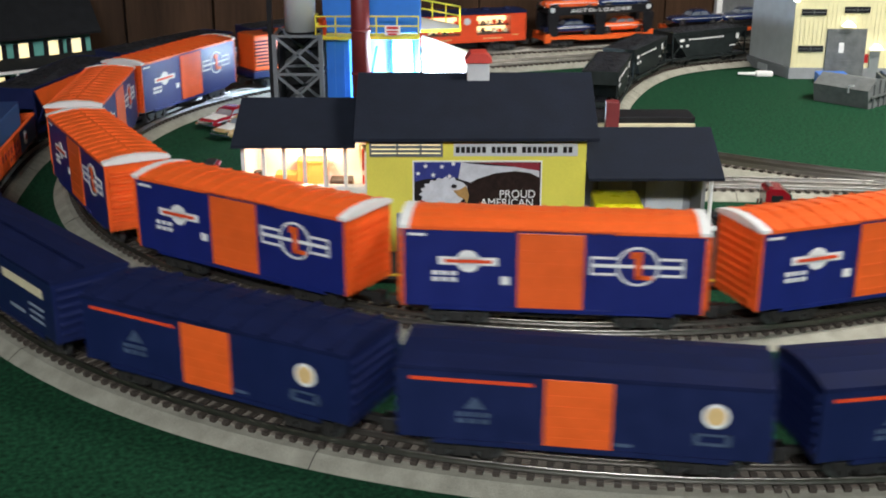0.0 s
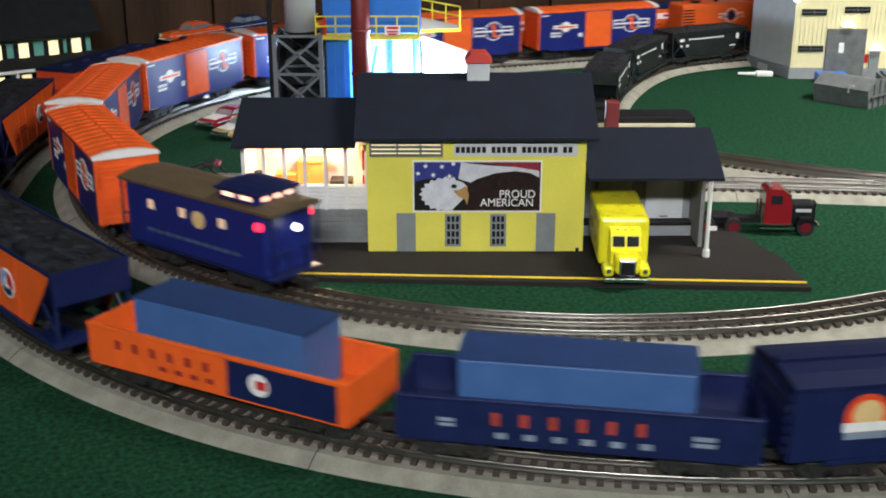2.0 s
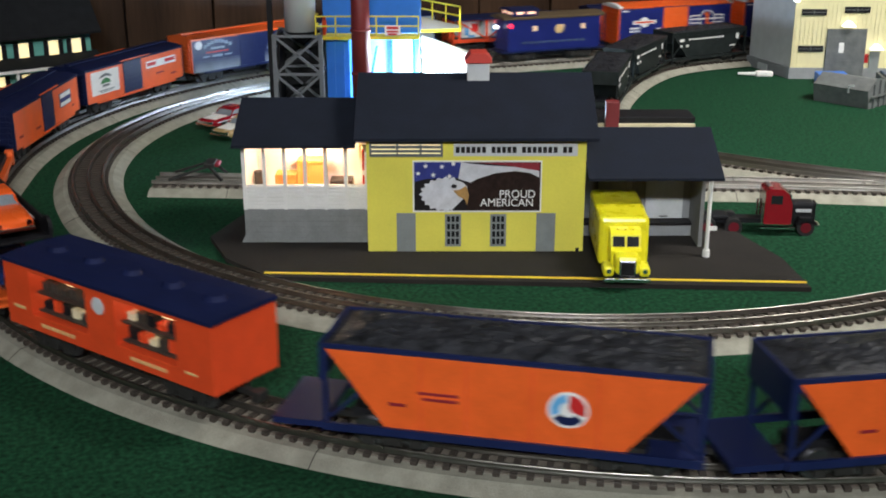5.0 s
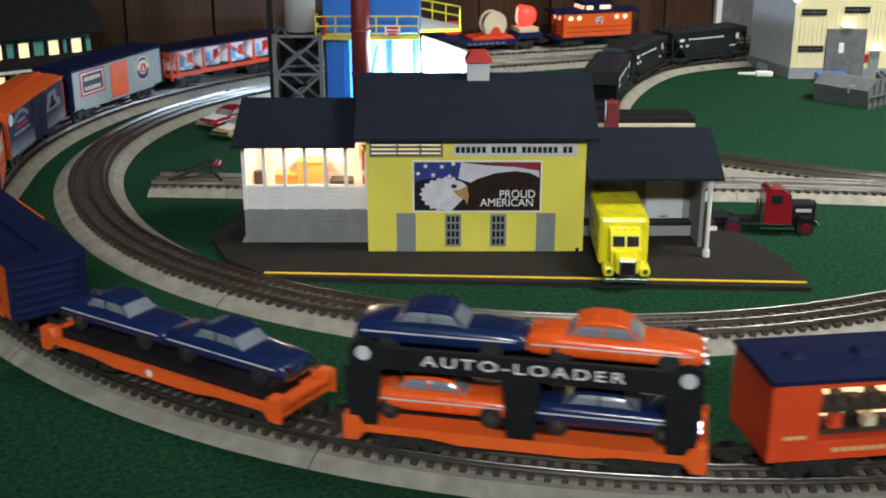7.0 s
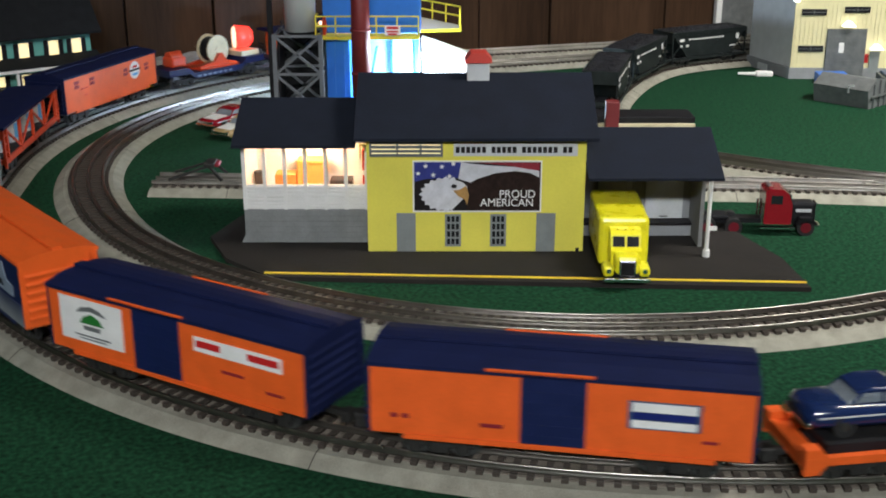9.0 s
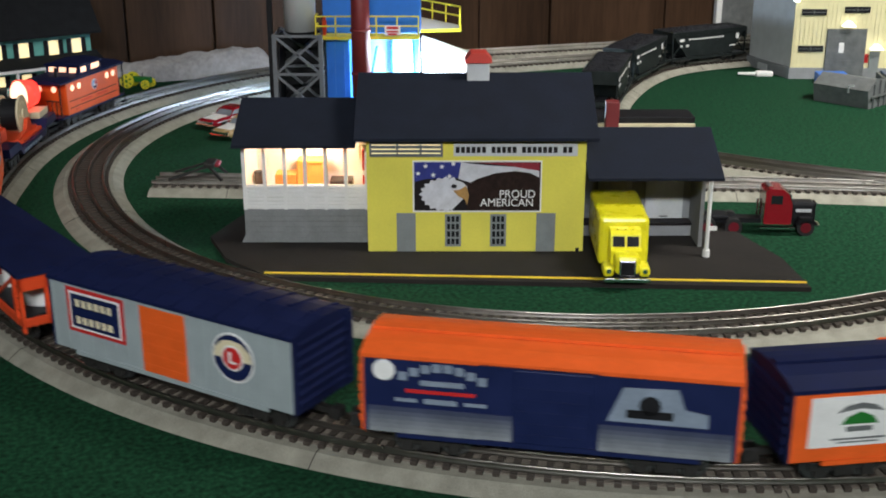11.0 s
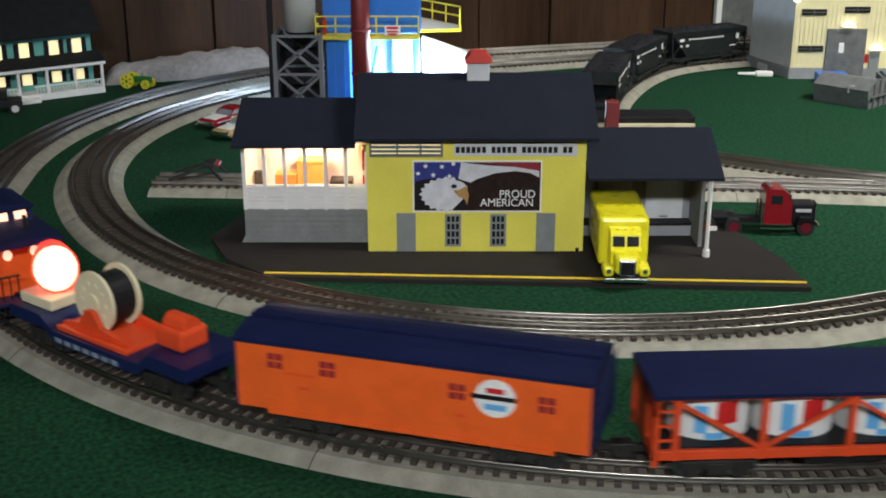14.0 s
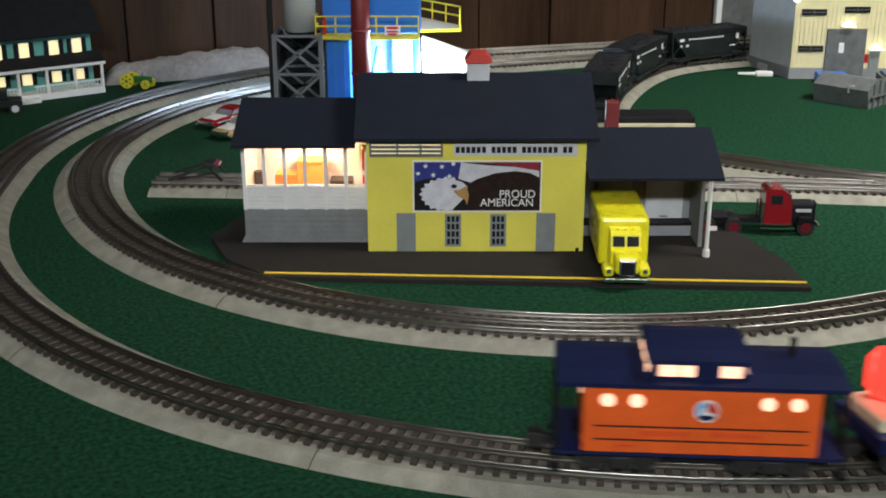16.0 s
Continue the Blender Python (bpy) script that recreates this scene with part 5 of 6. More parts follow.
def porch_crates():
    for x, w, h, yy in ((-0.162, 0.020, 0.019, 1.085), (-0.141, 0.026, 0.031, 1.09)):
        c = thing("crate", "orange wooden crate on the depot porch", "crate", DEPOT_AT, group="porch crates")
        part("box", Form().box(x, x + w, yy, yy + 0.018, 0.0370, 0.0370 + h, 0.0006), CRATE, c)
        slat = Form()
        for a, b in ((x, x + 0.002), (x + w - 0.002, x + w)):
            slat.box(a, b, yy - 0.0009, yy - 0.0001, 0.0372, 0.0368 + h)
        slat.box(x, x + w, yy - 0.0008, yy - 0.0001, 0.0372, 0.0392).box(x, x + w, yy - 0.0008, yy - 0.0001, 0.0348 + h, 0.0368 + h)
        part("slat", slat, CRATE, c)
    dr = thing("barrel", "dark barrel standing on the depot porch", "barrel", DEPOT_AT)
    part("drum", Form().cyl((-0.178, 1.09, 0.0370), (-0.178, 1.09, 0.058), 0.005), TIE, dr)
    st = thing("red_cabinet", "red and white cabinet at the end of the porch", "cabinet", DEPOT_AT)
    part("case", Form().box(-0.0765, -0.0700, 1.07, 1.085, 0.0370, 0.082), RED, st)
    part("frame", Form().box(-0.0795, -0.0768, 1.068, 1.072, 0.0370, 0.088).box(-0.0765, -0.07, 1.068, 1.0695, 0.06, 0.064), WHITE_TRIM, st)
    bx = thing("dark_trunk", "low dark trunk against the porch wall", "trunk", DEPOT_AT)
    part("case", Form().box(-0.11, -0.088, 1.09, 1.108, 0.0370, 0.049, 0.0008), TIE, bx)


def wheel_at(parent, x, y, z, r, w, rim, axis="x"):
    d = (w / 2, 0, 0) if axis == "x" else (0, w / 2, 0)
    a, b = Vector((x, y, z)) - Vector(d), Vector((x, y, z)) + Vector(d)
    t = part("tyre", Form().cyl(a, b, r, n=20), TYRE, parent)
    o = Vector(d) * 1.06
    part("rim", Form().cyl(Vector((x, y, z)) - o, Vector((x, y, z)) + o, r * 0.62, n=16), rim, t)


def yellow_truck():
    t = thing("delivery_truck", "yellow enamelled delivery truck parked at the loading dock", "truck", pose(0.1545, 0.926, 0.0042, 0, 0, -1.6) @ Matrix.Scale(0.92, 4))
    part("cargo_box", Form().box(-0.0235, 0.0235, 0.022, 0.118, 0.008, 0.0545, 0.004), TRUCK_YELLOW, t)
    part("cab", Form().prism([(0.0, 0.010), (0.0, 0.0295), (0.005, 0.0315), (0.0085, 0.0425), (0.012, 0.0455), (0.0219, 0.0465), (0.0219, 0.010)], "x", -0.0140, 0.0140), TRUCK_YELLOW, t)
    part("hood", Form().box(-0.0115, 0.0115, -0.014, 0.004, 0.011, 0.0290, 0.004), TRUCK_YELLOW, t)
    for s in (-1, 1):
        part("fender", Form().box(s * 0.0165 - 0.0052, s * 0.0165 + 0.0052, -0.0105, 0.010, 0.0075, 0.0175, 0.0032), TRUCK_YELLOW, t)
        wind = Form().box(min(s * 0.0012, s * 0.0118), max(s * 0.0012, s * 0.0118), -0.0003, 0.0005, 0.0005, 0.0098, 0, Matrix.Translation((0, 0.0048, 0.0318)) @ Matrix.Rotation(radians(-17.6), 4, "X"))
        part("windscreen", wind, DARK_GLASS, t)
        part("headlight", Form().cyl((s * 0.0165, -0.0118, 0.0138), (s * 0.0165, -0.0098, 0.0138), 0.0022, n=12), CHROME, t)
        wheel_at(t, s * 0.0165, 0.0, 0.0068, 0.0068, 0.006, CHROME)
        wheel_at(t, s * 0.0175, 0.09, 0.0068, 0.0068, 0.009, CHROME)
    g = part("grille", Form().box(-0.0076, 0.0076, -0.0155, -0.0138, 0.0105, 0.0255, 0.0012), CHROME, t)
    part("grille_core", Form().box(-0.0060, 0.0060, -0.0162, -0.0155, 0.0118, 0.0238), BLACK, g)
    part("bumper", Form().box(-0.021, 0.021, -0.018, -0.0158, 0.0055, 0.0092, 0.0006), CHROME, t)
    part("chassis", Form().box(-0.010, 0.010, -0.010, 0.115, 0.005, 0.0100), BLACK, t)
    for x in (-0.007, 0.0, 0.007):
        part("marker_light", Form().box(x - 0.001, x + 0.001, 0.0125, 0.015, 0.0455, 0.0472), TRUCK_YELLOW, t)


def red_truck():
    t = thing("semi_tractor", "red and black die-cast semi tractor with red wheel rims", "truck", pose(0.3475, 1.073, 0, 0, 0, -3) @ Matrix.Scale(0.91, 4))
    part("chassis", Form().box(-0.105, 0.0, -0.007, 0.007, 0.011, 0.016).box(-0.098, -0.080, -0.011, 0.011, 0.0155, 0.0195, 0.001), BLACK, t)
    part("cab", Form().prism([(-0.044, 0.012), (-0.044, 0.047), (-0.040, 0.050), (-0.026, 0.050), (-0.020, 0.045), (-0.0155, 0.034), (-0.0155, 0.012)], "y", -0.0145, 0.0145), CAR_RED, t, "glossy red cab")
    part("hood", Form().box(-0.0155, 0.010, -0.0085, 0.0085, 0.014, 0.0345, 0.003), BLACK, t)
    part("grille", Form().box(0.0101, 0.0122, -0.0075, 0.0075, 0.013, 0.034, 0.0006), CHROME, t)
    part("bumper", Form().box(0.012, 0.0142, -0.016, 0.016, 0.009, 0.013, 0.0006), CHROME, t)
    for s in (-1, 1):
        part("fender", Form().prism([(-0.010, 0.012), (-0.007, 0.020), (0.005, 0.020), (0.010, 0.012)], "y", s * 0.0095, s * 0.0165), BLACK, t)
        part("side_window", Form().box(-0.038, -0.026, s * 0.0145 - 0.0004, s * 0.0145 + 0.0004, 0.034, 0.0435), DARK_GLASS, t)
        part("step", Form().box(-0.048, -0.012, s * 0.0155 - 0.002, s * 0.0155 + 0.002, 0.0075, 0.0092), CHROME, t)
        part("louvres", Form().box(-0.010, 0.006, s * 0.0085 - 0.0003, s * 0.0085 + 0.0003, 0.024, 0.0275), PALE_GREY, t)
        part("exhaust", Form().cyl((-0.046, s * 0.013, 0.012), (-0.046, s * 0.013, 0.032), 0.0011, n=8), CHROME, t)
        for x in (-0.102, -0.075):
            wheel_at(t, x, s * 0.0135, 0.009, 0.009, 0.008, RIM_RED, "y")
        wheel_at(t, 0.0, s * 0.0135, 0.009, 0.009, 0.006, RIM_RED, "y")
    part("windscreen", Form().box(-0.0215, -0.0165, -0.012, 0.012, 0.036, 0.043), DARK_GLASS, t)
    part("roof_lamp", Form().box(-0.040, -0.036, -0.009, 0.009, 0.0502, 0.0525, 0.0006), CHROME, t)


def classic_car(label, paint, second, m):
    t = thing("classic_car", label, "car", m, "parked classic cars")
    sedan_body(t, paint)
    for s in (-1, 1):
        part("side_panel", Form().box(-0.040, 0.016, s * 0.0176 - 0.0004, s * 0.0176 + 0.0004, 0.0122, 0.0150), second, t)
        for x in (-0.028, 0.029):
            wheel_at(t, x, s * 0.0150, 0.0065, 0.0065, 0.005, CHROME, "y")
    part("bonnet_panel", Form().loft([(0.017, 0.0150, 0.0160, 0.0120), (0.040, 0.0138, 0.0150, 0.0110)]), second, t)
    part("boot_panel", Form().loft([(-0.043, 0.0150, 0.0167, 0.0110), (-0.028, 0.0156, 0.0170, 0.0120)]), second, t)
    part("grille", Form().box(0.0462, 0.0482, -0.010, 0.010, 0.0092, 0.0120), CHROME, t)


def bumper_post():
    t = thing("bumper_post", "dark track bumper standing on the siding end", "bumper")
    f = Form()
    for s in (-1, 1):
        f.bar((-0.295, 1.2245 + s * 0.016, 0.0135), (-0.252, 1.222 + s * 0.010, 0.028), 0.0026)
        f.bar((-0.237, 1.221 + s * 0.016, 0.0135), (-0.252, 1.222 + s * 0.010, 0.028), 0.0026)
    f.box(-0.257, -0.246, 1.210, 1.234, 0.026, 0.031, 0.001)
    part("strut", f, TRUCK_BLACK, t)
    part("pad", Form().box(-0.2459, -0.241, 1.214, 1.230, 0.026, 0.030, 0.001), DARK_RED, t)


# ---------------------------------------------------------------- silo plant
def silo_plant():
    t = thing("silo_plant", "tall model silo plant with blue panels, yellow walkway and flood light", "industrial plant")
    y0, y1 = 1.585, 1.65
    lat = Form()
    xs, zs = (-0.229, -0.166), (0.0, 0.056, 0.108)
    for x in xs:
        for y in (y0, y1):
            lat.bar((x, y, 0), (x, y, 0.1105), 0.0055)
    for a, b in zip(zs, zs[1:]):
        for y in (y0, y1):
            lat.bar((xs[0], y, a), (xs[1], y, b), 0.0034).bar((xs[1], y, a), (xs[0], y, b), 0.0034).bar((xs[0], y, b), (xs[1], y, b), 0.0034)
        for x in xs:
            lat.bar((x, y0, a), (x, y1, b), 0.003).bar((x, y0, b), (x, y1, b), 0.003)
    part("lattice", lat, LATTICE, t, "dark grey lattice tower")
    part("cable_tray", Form().box(-0.238, -0.2315, 1.59, 1.60, 0.0, 0.24), BLACK, t)
    tank = part("tank", Form().cyl((-0.196, 1.615, 0.1115), (-0.196, 1.615, 0.26), 0.0215, n=32), TANK, t, "brushed metal silo tank", True)
    part("cone", Form().cyl((-0.196, 1.615, 0.095), (-0.196, 1.615, 0.1114), 0.006, 0.0215, n=24), BLACK, tank)
    part("column", Form().box(-0.160, -0.128, 1.60, 1.66, 0.0, 0.1, 0.001).box(-0.152, -0.148, 1.5975, 1.60, 0, 0.1).box(-0.138, -0.135, 1.5975, 1.60, 0, 0.1), PLANT_BLUE, t, "bright blue panel column")
    part("upper_housing", Form().box(-0.165, -0.031, 1.615, 1.68, 0.1075, 0.26, 0.001), PLANT_BLUE, t, "bright blue upper housing")
    deck = part("walkway", Form().box(-0.172, -0.032, 1.585, 1.6145, 0.1035, 0.1075), RAIL_YELLOW, t, "yellow walkway with railings")
    rail = Form()
    for x in (-0.172, -0.145, -0.118, -0.09, -0.062, -0.033):
        rail.bar((x, 1.586, 0.1075), (x, 1.586, 0.1345), 0.0018)
    for z in (0.1215, 0.1345):
        rail.bar((-0.172, 1.586, z), (-0.033, 1.586, z), 0.0018).bar((-0.172, 1.586, z), (-0.172, 1.614, z), 0.0018)
    plat = [(-0.0329, 1.6279), (0.0237, 1.6382), (0.0240, 1.6647), (-0.0353, 1.7491)]
    # top coloured white for the flood light that bleaches it; the rims stay yellow
    part("side_platform", Form().prism(plat, "z", 0.1092, 0.1110), WHITE_TRIM, deck, "side platform coloured white for the flood light on its top")
    for (xa, ya), (xb, yb), tall in ((plat[0], plat[1], 0.0), (plat[1], plat[2], 0.026), (plat[2], plat[3], 0.026)):
        rail.bar((xa, ya, 0.1085), (xb, yb, 0.1085), 0.0042)
        if tall:
            for z in (0.1110 + tall * 0.5, 0.1110 + tall):
                rail.bar((xa, ya, z), (xb, yb, z), 0.002)
            for k in range(4):
                xc, yc = xa + (xb - xa) * k / 3, ya + (yb - ya) * k / 3
                rail.bar((xc, yc, 0.1110), (xc, yc, 0.1110 + tall), 0.002)
    part("railing", rail, RAIL_YELLOW, deck)
    nb = part("warning_board", Form().box(-0.0785, -0.0575, 1.5835, 1.585, 0.1095, 0.1225), WHITE, deck)
    part("lettering_bar", Form().box(-0.076, -0.060, 1.5828, 1.5835, 0.118, 0.121).box(-0.076, -0.060, 1.5828, 1.5835, 0.1135, 0.1155).box(-0.074, -0.062, 1.5828, 1.5835, 0.110, 0.112), RED, nb)
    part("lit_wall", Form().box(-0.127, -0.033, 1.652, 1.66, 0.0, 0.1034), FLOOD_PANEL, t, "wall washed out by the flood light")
    for x0, x1, z0, z1 in ((-0.040, -0.0335, 0.0, 0.1034), (-0.074, -0.071, 0.0, 0.1034)):
        part("lit_rib", Form().box(x0, x1, 1.6485, 1.6518, z0, z1), PLANT_BLUE, t)
    part("pipe_run", Form().cyl((-0.101, 1.647, 0.045), (-0.093, 1.647, 0.085), 0.0016, n=8).cyl((-0.112, 1.647, 0.062), (-0.104, 1.647, 0.048), 0.0016, n=8), PLANT_BLUE, t)
    # added black sheets that stand in for the dark inside the lattice
    part("tower_dark", Form().box(-0.227, -0.168, 1.652, 1.66, 0.0, 0.106).box(-0.227, -0.2245, 1.60, 1.6515, 0.0, 0.106), BLACK, t, "black sheet added for the dark inside of the tower")
    part("round_hatch", Form().cyl((-0.079, 1.6518, 0.030), (-0.079, 1.649, 0.030), 0.017, n=24), GOLD, t)
    part("conveyor_shed", Form().prism([(-0.03, 0.0), (-0.03, 0.092), (0.044, 0.066), (0.044, 0.0)], "y", 1.672, 1.70), WHITE_TRIM, t, "white sloping shed under the flood light")
    part("flood_lamp", Form().box(-0.028, 0.03, 1.665, 1.6715, 0.03, 0.06), LAMP_GLOW, t, "white glowing flood lamp")
    part("chimney_pipe", Form().cyl((-0.110, 1.565, 0.0), (-0.110, 1.565, 0.27), 0.0125, n=24).cyl((-0.110, 1.565, 0.118), (-0.110, 1.565, 0.121), 0.0140, n=24).cyl((-0.110, 1.565, 0.06), (-0.110, 1.565, 0.063), 0.0138, n=24), STACK_RED, t, "oxide red stack pipe", True)
    lone("figurine", Form().cyl((-0.1615, 1.60, 0.1076), (-0.1615, 1.60, 0.118), 0.0022, 0.003, n=8).cyl((-0.1615, 1.60, 0.118), (-0.1615, 1.60, 0.1285), 0.0034, 0.0028, n=8).ball((-0.1615, 1.60, 0.1305), 0.0024, n=8), RED_ORANGE, "tiny orange plastic figurine on the walkway", "figurine")


# ---------------------------------------------------------------- farm house corner
def farm_house():
    m = pose(-0.511, 1.741, 0, 0, 0, 37)
    t = thing("farm_house", "teal two-storey model house with black roof and white porch", "house", m)
    # local x runs along the front to the left (negative), y goes back
    body = part("wall", Form().box(-0.30, -0.004, 0.028, 0.088, 0.006, 0.0870), TEAL, t, "teal clapboard walls")
    for k in range(19):
        part("clapboard", Form().box(-0.30, -0.004, 0.0273, 0.028, 0.010 + k * 0.004, 0.0123 + k * 0.004), TEAL, body)
    part("roof", Form().prism([(0.012, 0.0872), (0.012, 0.0905), (0.058, 0.146), (0.098, 0.0965), (0.098, 0.0932), (0.058, 0.1425)], "x", -0.31, 0.008), HOUSE_ROOF, t, "black shingled roof")
    part("porch_roof", Form().prism([(-0.006, 0.0455), (-0.006, 0.0478), (0.0275, 0.060), (0.0275, 0.0577)], "x", -0.30, 0.004), HOUSE_ROOF, t)
    pd = part("porch_deck", Form().box(-0.30, 0.0, -0.004, 0.0272, 0.0, 0.0095), WHITE_TRIM, t, "pale grey porch deck")
    rl = Form()
    for k in range(62):
        x = -0.298 + k * 0.0048
        if -0.13 < x < -0.105:
            continue
        rl.box(x - 0.0006, x + 0.0006, -0.003, -0.0018, 0.0095, 0.020)
    rl.box(-0.30, -0.13, -0.0034, -0.0014, 0.0195, 0.0215).box(-0.105, 0.0, -0.0034, -0.0014, 0.0195, 0.0215)
    part("railing", rl, WHITE_TRIM, pd)
    for k in range(8):
        x = -0.002 - k * 0.0415
        part("porch_post", Form().box(x - 0.0018, x + 0.0018, -0.0042, -0.0006, 0.0095, 0.046), WHITE_TRIM, t)
    part("fascia", Form().box(-0.30, 0.003, -0.0062, -0.0042, 0.0435, 0.0476), WHITE_TRIM, t)
    part("porch_step", Form().box(-0.134, -0.102, -0.019, -0.0045, 0.0, 0.006), WHITE_TRIM, t)
    for x in (-0.0265, -0.061, -0.105, -0.144, -0.187, -0.229, -0.268):
        for z0, z1 in ((0.0575, 0.0795), (0.019, 0.034)):
            wn = part("window", Form().box(x - 0.0078, x + 0.0078, 0.0262, 0.0278, z0 - 0.001, z1 + 0.001), WHITE_TRIM, t)
            part("pane", Form().box(x - 0.0065, x + 0.0065, 0.0254, 0.0262, z0, z1), PALE_GLOW, wn)
            for s in (-1, 1):
                part("shutter", Form().box(x + s * 0.0112 - 0.0032, x + s * 0.0112 + 0.0032, 0.0258, 0.0276, z0 - 0.001, z1 + 0.001), BLACK, wn)


def jeep():
    t = thing("farm_truck", "dark old farm truck parked beside the house", "truck", pose(-0.616, 1.595, 0, 0, 0, 20))
    part("body", Form().box(-0.03, 0.03, -0.014, 0.014, 0.010, 0.020, 0.001).box(-0.012, 0.012, -0.0135, 0.0135, 0.020, 0.034, 0.002), HOPPER_BLACK, t)
    for s in (-1, 1):
        for x in (-0.018, 0.02):
            wheel_at(t, x, s * 0.0145, 0.008, 0.008, 0.005, PALE_GREY, "y")


def farm_tractor():
    t = thing("farm_tractor", "green toy tractor with yellow wheels on the felt", "tractor", pose(-0.469, 1.775, 0, 0, 0, -12) @ Matrix.Scale(0.88, 4))
    part("hood", Form().box(-0.008, 0.026, -0.005, 0.005, 0.010, 0.0195, 0.0015).box(-0.020, -0.006, -0.007, 0.007, 0.009, 0.0165, 0.0015), GREEN, t)
    part("steering", Form().cyl((-0.010, 0, 0.018), (-0.013, 0, 0.024), 0.0007, n=6).cyl((0.010, 0, 0.019), (0.010, 0, 0.026), 0.0009, n=6), BLACK, t)
    for s in (-1, 1):
        for x, r in ((-0.014, 0.0125), (0.020, 0.0078)):
            a = Vector((x, s * 0.0115, r))
            ty = part("tyre", Form().cyl(a - Vector((0, 0.0022, 0)), a + Vector((0, 0.0022, 0)), r, n=20), RAIL_YELLOW, t)
            spokes = Form().cyl(a - Vector((0, 0.0026, 0)), a + Vector((0, 0.0026, 0)), r * 0.24, n=10)
            for k in range(6):
                q = k * math.pi / 3
                spokes.box(-r * 0.10, r * 0.10, -0.0025, 0.0025, r * 0.45, r * 0.78, 0, Matrix.Translation(a) @ Matrix.Rotation(q, 4, "Y"))
            part("wheel_hub", spokes, GREEN, ty)


def rock_mound():
    f = Form()
    bmesh.ops.create_grid(f.bm, x_segments=60, y_segments=18, size=1.0)
    for v in f.bm.verts:
        x, y = v.co.x, v.co.y
        shape = (1 - abs(x) ** 8) ** 0.6 * max(0, 1 - abs(y) ** 3)
        n = noise.fractal(Vector((x * 4, y * 2, 3)), 1, 2, 5)
        v.co = Vector((x * 0.135, y * 0.026, max(0, shape * (0.036 + 0.009 * x) + shape * 0.007 * n)))
    lone("rock_mound", f, ROCK, "grey plaster rock outcrop beside the track", "rock", m=pose(-0.405, 1.860, 0.0002, 0, 0, 21))


# ---------------------------------------------------------------- factory corner
def factory():
    # local x along the yellow front, local y away from the viewer; the grey gable runs back
    m = pose(0.5515, 1.8435, 0, 0, 0, -2)
    t = thing("factory", "pale yellow model factory with grey gable and roller door", "building", m)
    part("wall", Form().box(0.0, 0.40, 0.0, 0.002, 0.0176, 0.26), PALE_YELLOW, t, "pale yellow ribbed siding")
    rib = Form()
    for k in range(58):
        x = 0.003 + k * 0.0068
        if 0.0505 < x < 0.12:
            rib.box(x, x + 0.0022, -0.0009, 0.0, 0.080, 0.26)
        else:
            rib.box(x, x + 0.0022, -0.0009, 0.0, 0.0177, 0.26)
    part("siding_rib", rib, PALE_YELLOW, t)
    part("gable", Form().prism([(0.0021, 0.0), (-0.04, 0.115), (0.30, 0.115), (0.398, 0.0021)], "z", 0.0176, 0.26), PALE_GREY, t, "plain pale grey side wall")
    part("base", Form().prism([(-0.002, -0.0025), (-0.0435, 0.117), (0.30, 0.12), (0.402, -0.0025)], "z", 0.0, 0.0175), CONCRETE, t, "grey concrete base")
    door = part("roller_door", Form().box(0.0525, 0.114, -0.003, -0.001, 0.004, 0.079), DUMP_GREY, t, "grey roller door")
    sl = Form()
    for k in range(14):
        sl.box(0.0535, 0.113, -0.0036, -0.003, 0.006 + k * 0.0052, 0.009 + k * 0.0052)
    part("slat", sl, DUMP_GREY, door)
    part("notice", Form().box(0.072, 0.080, -0.0042, -0.0037, 0.042, 0.058), WHITE, door)
    for x0, z0 in ((0.0095, 0.100), (0.076, 0.104), (0.0095, 0.043), (0.14, 0.104)):
        wn = part("window", Form().box(x0, x0 + 0.039, -0.0022, -0.001, z0, z0 + 0.0095), BLACK, t, "narrow slatted window")
        part("mullion", Form().box(x0 + 0.019, x0 + 0.020, -0.0026, -0.0022, z0, z0 + 0.0095).box(x0, x0 + 0.039, -0.0026, -0.0022, z0 + 0.0043, z0 + 0.0052), DUMP_GREY, wn)
    for x0, z0 in ((0.0835, 0.0835), (0.131, 0.0475)):
        sh = part("wall_lamp", Form().prism([(x0 - 0.010, z0), (x0 - 0.002, z0 + 0.008), (x0 + 0.002, z0 + 0.008), (x0 + 0.010, z0)], "y", -0.012, -0.001), WALL_LAMP, t, "glowing white wall lamp")
    part("side_door", Form().box(0.122, 0.137, -0.003, -0.001, 0.010, 0.044), DOOR_GREY, t, "grey side door")
    part("notice", Form().box(0.112 + 0.0025, 0.1205, -0.0016, -0.001, 0.026, 0.040), RED, t)
    part("corner_lamp", Form().box(-0.004, 0.004, -0.004, -0.001, 0.121, 0.128), LAMP_GLOW, t)
    part("gable_notice", Form().box(0.0, 0.028, -0.0012, 0.0, 0.0012, 0.012, 0, Matrix.Translation((-0.0235, 0.055, 0.0)) @ Matrix.Rotation(radians(109.5), 4, "Z")), PALE_GREY, t)


